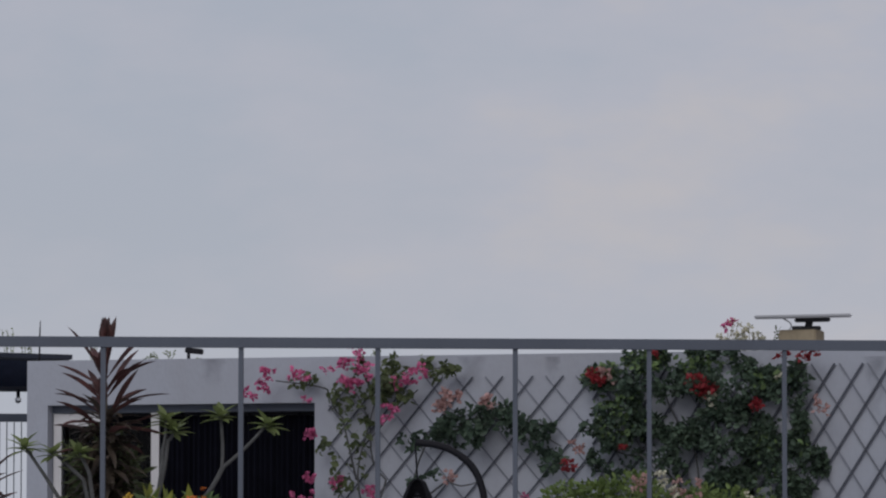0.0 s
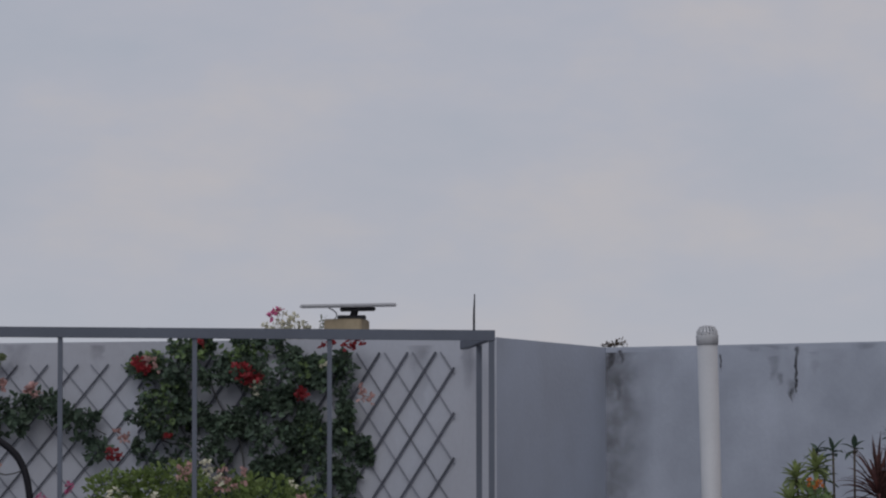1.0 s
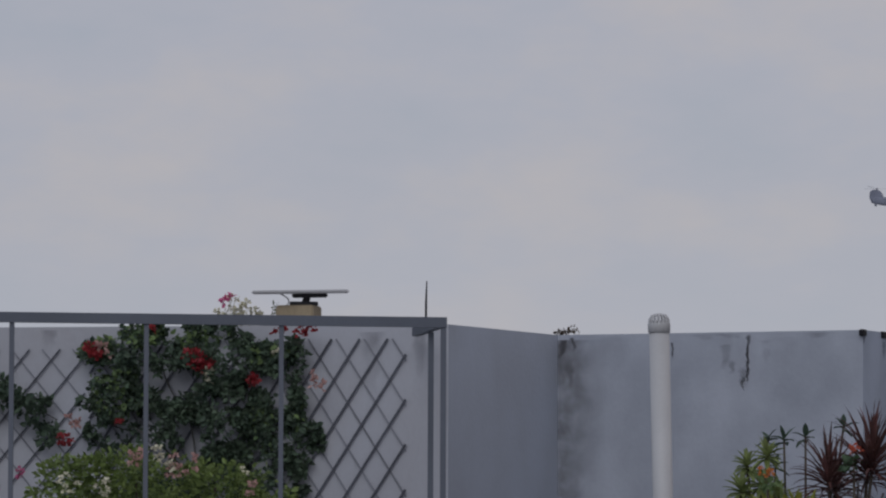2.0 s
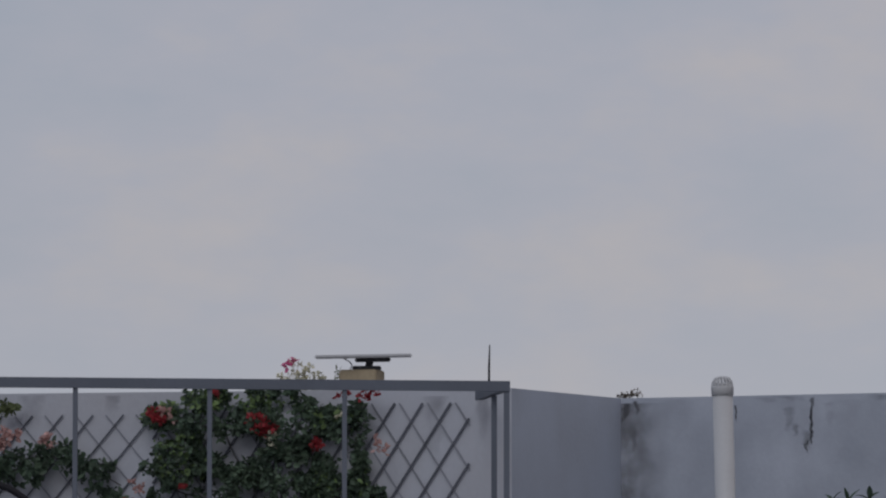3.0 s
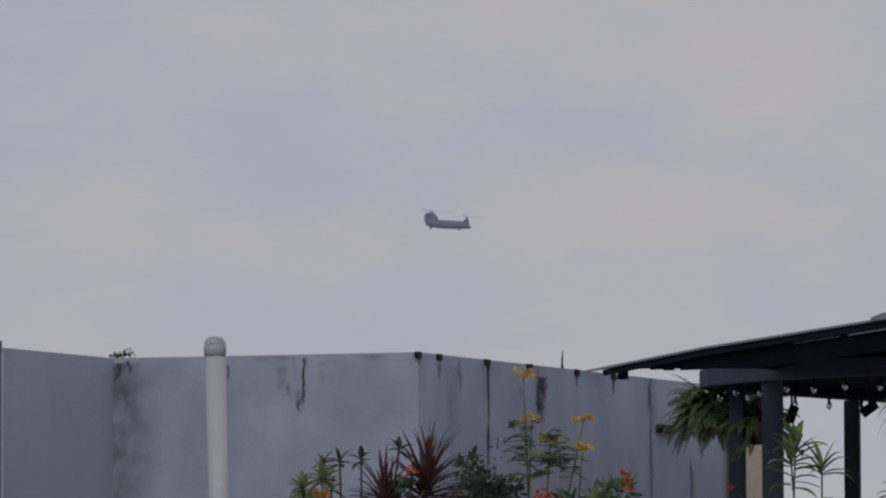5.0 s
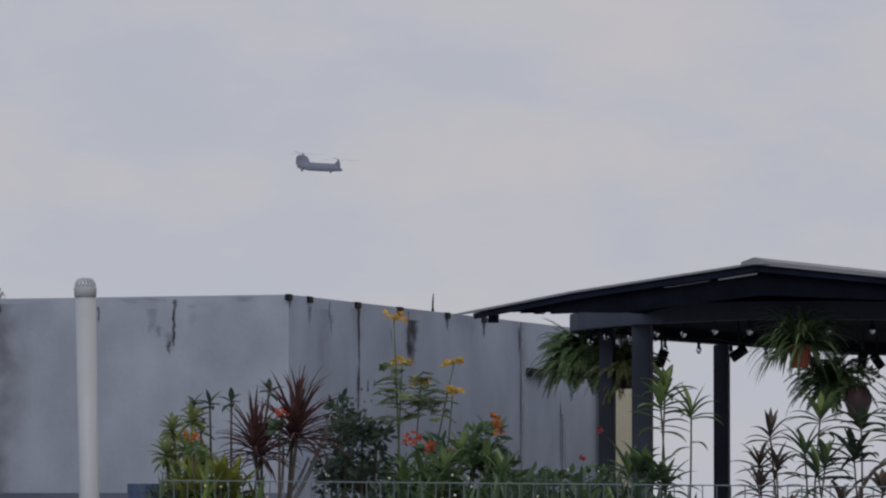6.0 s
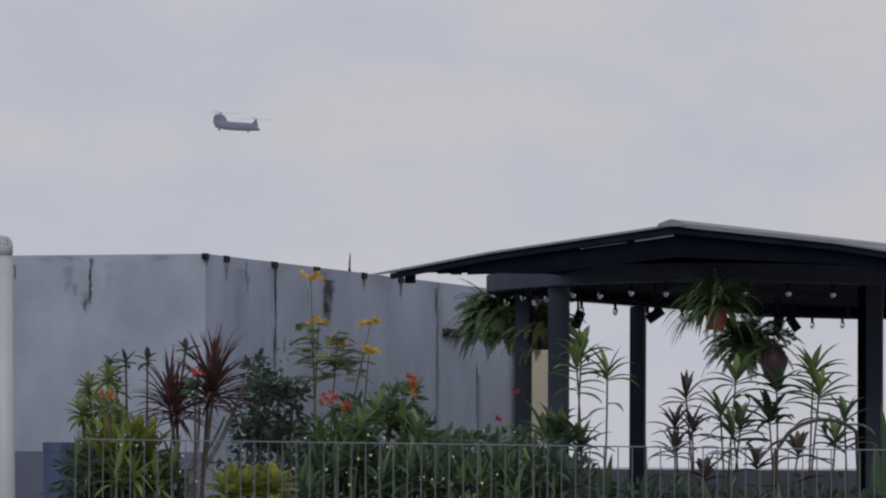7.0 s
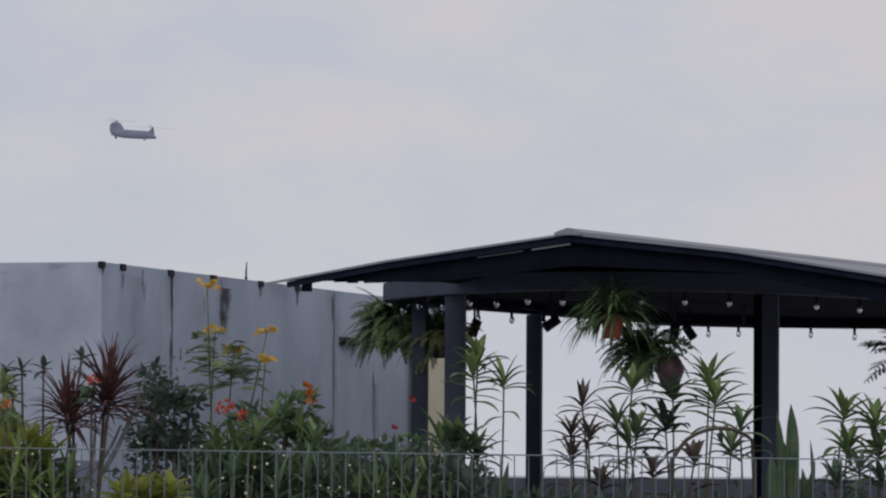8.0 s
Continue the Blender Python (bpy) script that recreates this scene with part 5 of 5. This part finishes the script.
shrub("green shrub with coral and orange blooms", [(964, 33, 60, 55, 220), (1024, 73, 65, 45, 200), (1074, 103, 50, 40, 130), (1114, 33, 60, 50, 180), (1014, -17, 110, 60, 350)], 25.4, M_LEAF, 0.085,
      [(954, 111, 22, 5, M_CORAL), (982, 93, 24, 5, M_CORAL), (962, 120, 14, 3, M_CORAL), (1101, 148, 19, 9, M_ORANGE), (1019, 88, 20, 3, M_PALE), (1109, 123, 16, 3, M_ORANGE), (1259, 78, 12, 2, M_SCARLET), (1284, 135, 12, 2, M_SCARLET)], 0.3, "canna_clump")
stems_and_tufts("croton", "clump of long green strap leaves", "shrub", [(944, 43), (974, 53), (1014, 63), (1064, 78), (1044, 88), (1089, 78), (1114, 53), (994, 23)], 25.1, 1020, M_LEAF_LT, M_STEM_G, 16, 0.17, 0.035, -15, 72, 0.9)
stems_and_tufts("croton", "low yellow green croton by the fence", "shrub", [(779, -47), (814, -42), (844, -50), (864, -40), (794, -62)], 23.4, 815, M_LEAF_Y, M_STEM, 18, 0.16, 0.055, -10, 65, 0.7)


def hedge(label, a0, a1, e, r, h, n, material, size, name="hedge"):
    t = thing(name, label, "hedge")
    px = r / MIL
    bm = bmesh.new()
    k = max(3, int((a1 - a0) / 45))
    for i in range(k + 1):
        a = a0 + (a1 - a0) * i / k
        c = at(a, e + rnd(-12, 10) - h / 2, r + rnd(-0.2, 0.2))
        cloud(bm, c, (38 * px, 0.25, h * 0.75 * px), n // (k + 1), size, 0.4, -0.3, 6.0, 0.1)
    part("foliage", bm, material, t)
    for i in range(k * 2 + 1):
        a = a0 + (a1 - a0) * i / (2 * k)
        stem("stem", t, bend(spot(a, r, 0.3), at(a + rnd(-10, 10), e - h * 0.4, r), n=3), 0.007, 0.005)


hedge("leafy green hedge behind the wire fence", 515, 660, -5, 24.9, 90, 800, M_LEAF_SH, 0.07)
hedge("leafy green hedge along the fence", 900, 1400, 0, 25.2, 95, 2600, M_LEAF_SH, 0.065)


def strap_clump(a0, a1, e, r, n, material, label, length=0.22, width=0.03):
    """A row of arching strap-leaved tufts at the fence."""
    t = thing("strap_clump", label, "plant")
    n = int(n * 1.5)
    for i in range(n):
        a = a0 + (a1 - a0) * (i + rnd(0.1, 0.9)) / n
        p = at(a, e + rnd(-45, 25), r + rnd(-0.2, 0.3))
        stem("stem", t, bend(spot(a + rnd(-8, 8), r, 0.4), p, (rnd(-0.02, 0.02), 0, 0), 3), 0.01, 0.007, M_STEM_G)
        bm = bmesh.new()
        rosette(bm, p, 13, length * rnd(0.8, 1.2), width * rnd(0.8, 1.2), -20, 78, 1.2)
        part("leaf_tuft", bm, material, t)


strap_clump(515, 690, -15, 24.9, 9, M_LEAF_LT, "fresh green strap leaved tufts beside the bin")
strap_clump(540, 660, 0, 24.7, 5, M_LEAF_BR, "yellow green strap leaves in the croton bed")
strap_clump(900, 1160, -4, 24.8, 9, M_LEAF, "arching green strap leaves along the fence")
strap_clump(1140, 1400, -8, 24.9, 9, M_LEAF_DK, "dark arching strap leaves along the fence")
strap_clump(1180, 1330, -30, 24.7, 4, M_LEAF_LT, "yellow green tufts low by the fence")
strap_clump(1400, 1800, -92, 25.2, 8, M_LEAF_DK, "dark strap leaves under the pavilion plants", 0.22)
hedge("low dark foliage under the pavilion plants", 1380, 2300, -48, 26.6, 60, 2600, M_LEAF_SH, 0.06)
shrub("hazy pale leaved shrub near the wall's end", [(1164, 23, 70, 40, 200), (1224, 23, 60, 36, 150), (1274, 33, 50, 45, 130)], 26.5, M_LEAF, 0.06)

# little white balls standing for sparkles and light spots among the hedge
t = thing("buds", "tiny white flecks for light spots scattered over the hedge", "buds", kind="stuff")
bm = bmesh.new()
for k in range(38):
    a, e = rnd(560, 1330), rnd(-50, 70) if k % 3 else rnd(-50, 20)
    bmesh.ops.create_icosphere(bm, subdivisions=1, radius=rnd(0.004, 0.008), matrix=Matrix.Translation(at(a, e * (0.5 + 0.5 * random.random()), 24.2 + rnd(-0.2, 0.1))))
part("bud", bm, M_WHITE_P, t)


# ---- tall leafy plants under the pavilion ----
def dracaena(tips, r, foot_a, label, material, n, length, width, droop=0.8):
    """Thin canes, each with an upright pale heart, a spreading crown and a few hanging lower leaves."""
    t = thing("dracaena", label, "plant")
    foot = spot(foot_a, r, 0.4)
    heart = {M_LEAF_LT: M_LEAF_BR, M_LEAF: M_LEAF_LT}.get(material, material)
    for a, e in tips:
        p = at(a, e, r + rnd(-0.2, 0.2))
        b = foot + Vector((rnd(-0.07, 0.07), rnd(-0.05, 0.05), 0))
        stem("stem", t, bend(b, p, (rnd(-0.05, 0.05), 0, 0.0), 8), 0.007, 0.005, M_STEM)
        bm = bmesh.new()
        for k in range(3):
            az = rnd(0, 6.28)
            blade(bm, p + up_v * 0.01 * k, (0.45 * math.cos(az), 0.45 * math.sin(az), 1), length * rnd(0.65, 0.95), width, 0.3, 6, 0.5, 0.95)
        part("heart_leaves", bm, heart, t)
        bm = bmesh.new()
        for k in range(n + 2):
            side = 1 if k % 2 else -1
            low = k >= n - 1                       # a few older leaves hang lower on the cane
            az = rnd(-1.2, 1.2)
            el = rnd(-0.1, 0.5) if low else 1.15 - 1.2 * (k + rnd(0, 1)) / n
            d = Vector((side * math.cos(az) * math.cos(el), math.sin(az) * math.cos(el), math.sin(el)))
            blade(bm, p - up_v * (rnd(0.1, 0.2) if low else 0.045 * k / n), d, length * rnd(0.9, 1.4), width * rnd(0.8, 1.15), droop * rnd(0.9, 1.8), 8, 0.45, 0.95)
        part("crown", bm, material, t)
    return t


dracaena([(1404, 200), (1396, 176)], 27.6, 1392, "slender dracaena with fresh green leaves", M_LEAF_LT, 10, 0.18, 0.045)
dracaena([(1450, 160)], 27.4, 1424, "slender dracaena on a bare cane", M_LEAF_LT, 9, 0.2, 0.034)
dracaena([(1359, 58), (1384, 48), (1339, 53), (1404, 33)], 26.9, 1370, "low green dracaena clump", M_LEAF, 11, 0.19, 0.045)
dracaena([(1589, 121), (1570, 70), (1600, 66), (1569, 26)], 27.5, 1584, "dark bronze dracaena with arching leaves", M_RED_BR, 8, 0.18, 0.032)
dracaena([(1677, 153)], 27.6, 1672, "yellow green dracaena among darker plants", M_LEAF_LT, 10, 0.2, 0.042)
dracaena([(1673, 56), (1686, 72), (1650, 92)], 27.3, 1668, "green dracaena with layered leaves", M_LEAF, 9, 0.2, 0.04)
dracaena([(1749, 138), (1736, 84)], 27.7, 1735, "dark leaved dracaena on thin canes", M_LEAF_DK, 9, 0.2, 0.05)
dracaena([(1813, 165), (1824, 128)], 27.5, 1808, "tall green dracaena with a full crown", M_LEAF_LT, 11, 0.2, 0.045)
dracaena([(1868, 84), (1852, 44)], 27.2, 1868, "green dracaena beside the column", M_LEAF, 9, 0.19, 0.04)
dracaena([(1714, 3), (1787, 24), (1624, -17)], 26.8, 1730, "low dark bronze dracaena clump", M_RED_BR, 8, 0.15, 0.045)
dracaena([(2050, 105), (2056, 45)], 27.3, 2053, "bright green dracaena beyond the column", M_LEAF_LT, 10, 0.19, 0.045)
dracaena([(2106, 92), (2112, 40), (2157, 95)], 27.2, 2105, "full green dracaena clump", M_LEAF_LT, 11, 0.2, 0.048)
dracaena([(2077, 9), (2037, -11), (2117, -11)], 26.8, 2070, "low dark green dracaena clump", M_LEAF_DK, 9, 0.17, 0.045)


def snake_plant(a, tops, r, label):
    t = thing("snake_plant", label, "plant")
    foot = spot(a, r, 0.4)
    for b, e in tops:
        p = at(b, e, r)
        bm = bmesh.new()
        base = foot + Vector((rnd(-0.06, 0.06), rnd(-0.06, 0.06), 0))
        blade(bm, base, p - base, (p - base).length, 0.088, 0.03, 30, 0.35, 4.0)
        part("leaf", bm, M_LEAF, t)


snake_plant(1944, [(1957, 128), (1932, 114), (1946, 60), (1922, 40), (1966, 40)], 26.9, "upright snake plant with broad green blades")
snake_plant(1986, [(1991, 66), (2000, 29), (1977, 15)], 26.9, "shorter snake plant with upright blades")
snake_plant(1450, [(1459, 23), (1524, 13), (1549, 3), (1434, 8)], 26.6, "leaning strap leaved plant")

# palm fronds reaching in
t = thing("palm", "small palm with thin arching fronds", "palm")
crown = at(2197, 199, 28.0)
stem("trunk", t, [Vector((crown.x, crown.y, 0)), crown], 0.03, 0.02)
for k in range(9):
    bm = bmesh.new()
    az, el = rnd(0, 6.28), rnd(0.1, 0.9)
    frond(bm, crown, (-abs(math.cos(az)) if k < 5 else math.cos(az), math.sin(az) * 0.6, math.sin(el)), 0.42, 0.16, 14, 0.9, 0.16)
    part("frond", bm, M_LEAF_DK, t)

# bent hose over the plants
t = thing("hose", "grey garden hose arching over the plants", "hose")
pts = [spot(1745, 27.0, 0.42), at(1746, 23, 27.0), at(1774, 63, 27.0), at(1814, 81, 27.0), at(1854, 81, 27.0), at(1889, 63, 27.1), spot(1905, 27.3, 0.42)]
bm = bmesh.new()
fine = []
for p, q in zip(pts, pts[1:]):
    fine += bend(p, q, (0, 0, 0.008), 4)[:-1]
tube(bm, fine + [pts[-1]], 0.011, 6)
part("tube", bm, M_STEM, t, smooth=True)


# ---- hanging baskets ----
def hanging_fern(a, e, r, label, size, pot_mat, pot_r=0.075, hang=BEAM_LO, n=44, strappy=False, tone=M_FERN):
    r = r * PV
    t = thing("hanging_fern", label, "fern", group="hanging ferns")
    c = at(a, e, r)
    pot(t, c - up_v * 0.12, pot_r, 0.13, pot_mat)
    for k in range(3):
        th = k * 2.094 + 0.4
        bm = bmesh.new()
        tube(bm, [c + Vector((pot_r * math.cos(th), pot_r * math.sin(th), 0.02)), Vector((c.x, c.y, hang + 0.02))], 0.0022, 4)
        part("hanger", bm, M_BLACK, t)
    bm = bmesh.new()
    for i in range(n):
        az, el = i * 2.39996, rnd(-0.35, 1.1)
        d = Vector((math.cos(az) * math.cos(el), math.sin(az) * math.cos(el), math.sin(el)))
        if strappy:
            if d.y < -0.3 and abs(d.x) < 0.3 and d.z < 0.5:
                continue
            blade(bm, c + Vector((rnd(-0.04, 0.04), rnd(-0.04, 0.04), 0.03)), d, size * rnd(0.7, 1.15), 0.022, 2.3, 6)
            continue
        frond(bm, c + Vector((rnd(-0.03, 0.03), rnd(-0.03, 0.03), 0.02)), d, size * rnd(0.6, 1.2), 0.038, 24, rnd(0.9, 2.0), 0.4)
    part("fronds", bm, tone, t)
    return t


hanging_fern(1259, 256, 33.9, "full green fern hanging at the pavilion's edge", 0.35, M_POT_DARK, 0.075, BEAM_LO, 300)
hanging_fern(1339, 238, 33.2, "smaller fern hanging behind a column", 0.3, M_POT_DARK, 0.07, BEAM_LO, 110, tone=M_FERN_OL)
hanging_fern(1642, 277, 30.9, "full fern in a terracotta pot hung from the beam", 0.36, M_POT, 0.072, BEAM_LO, 240, True)
hanging_fern(1699, 213, 31.5, "drooping fern in a dark hanging pot", 0.31, M_POT_DARK, 0.07, BEAM_LO, 120)
t = thing("hanging_pot", "brown pear shaped pot hung on a cord", "pot")
c = at(1744, 183, 31.3 * PV)
bm = bmesh.new()
lathe(bm, [(0.015, -0.13), (0.06, -0.07), (0.085, 0.0), (0.07, 0.06), (0.05, 0.09), (0.045, 0.09)], c, 16)
part("body", bm, M_POT_DARK, t, smooth=True)
bm = bmesh.new()
tube(bm, [c + up_v * 0.09, Vector((c.x, c.y, BEAM_LO + 0.02))], 0.003, 4)
part("cord", bm, M_BLACK, t)
bm = bmesh.new()
cloud(bm, c + up_v * 0.13, (0.13, 0.1, 0.09), 90, 0.045, 0.4)
tagged(part("sprig", bm, M_FERN, t), kind="stuff")


# ---- lamps under the ring beam ----
def string_lights():
    t = thing("string_lights", "string of clear bulbs slung under the pavilion beam", "lights")
    ring = smooth_ring(RING, 12)
    n = len(ring)
    pts = []
    for i, p in enumerate(ring + ring[:1]):
        c = Vector((7.4, 34.5)) * PV
        q = p + (c - p).normalized() * 0.14
        pts.append(Vector((q.x, q.y, BEAM_LO + 0.03 - 0.02 * abs(math.sin(i * 0.5)))))
    bm = bmesh.new()
    tube(bm, pts, 0.004, 4)
    part("cable", bm, M_BLACK, t)
    for i in range(0, n, 3):
        p = pts[i]
        bm = bmesh.new()
        tube(bm, [p, p - up_v * 0.045], 0.011, 7)
        s = part("socket", bm, M_BLACK, t)
        bm = bmesh.new()
        lathe(bm, [(0.008, -0.045), (0.017, -0.065), (0.019, -0.08), (0.012, -0.097), (0.003, -0.102)], p, 10)
        part("bulb", bm, M_BULB, s, smooth=True)


string_lights()


def spotlight(a, e, r, tilt, hang):
    r = r * PV
    c = at(a, e, r)
    t = thing("spotlight", "black cylindrical spotlight clamped under the pavilion", "lamp", c, "pavilion spotlights")
    bm = bmesh.new()
    m = Matrix.Rotation(radians(tilt), 4, "Y")
    lo, hi_ = m @ Vector((0, 0, -0.055)), m @ Vector((0, 0, 0.055))
    tube(bm, [lo, hi_], 0.032, 12)
    part("can", bm, M_BLACK, t, smooth=False)
    bm = bmesh.new()
    tube(bm, [(0, 0, 0.0), (0, 0, hang - c.z)], 0.008, 6)
    part("stem", bm, M_BLACK, t)


for a, e, r, tilt in ((1534, 267, 33.5, 55), (1752, 253, 36.0, 5), (1778, 253, 36.0, -35), (1398, 258, 33.6, 20)):
    spotlight(a, e, r, tilt, BEAM_LO + 0.05 if r > 34 else BEAM_LO + 0.1)

# lighting track between the columns
t = thing("track", "thin black lighting track under the pavilion roof", "track")
bm = bmesh.new()
rt = 36.0 * PV
bar(bm, at(1704, 267, rt), at(1892, 263, rt), 0.03, 0.02)
bar(bm, at(1752, 267, rt), at(1752, 267, rt) + up_v * 0.22, 0.02, 0.02)
bar(bm, at(1874, 263, rt), at(1874, 263, rt) + up_v * 0.22, 0.02, 0.02)
part("rail", bm, M_DARK, t)

# ---- end wall, low parapet behind ----
d3 = (P_FAR - P_EDGE).normalized()
bm = bmesh.new()
q0 = spot(1290, 34.9)
prism(bm, [q0, spot(1352, 34.9), spot(1352, 35.3), spot(1290, 35.3)], 0, high(280, 34.9))
tagged(part("wall_end", bm, M_CREAM), "cream painted wall end", "wall", kind="structure")
bm = bmesh.new()
prism(bm, [spot(1360, 44), spot(2900, 44), spot(2900, 44.2), spot(1360, 44.2)], 0, high(-6, 44))
tagged(part("parapet", bm, M_PARAPET), "low grey rendered parapet", "wall", kind="structure")
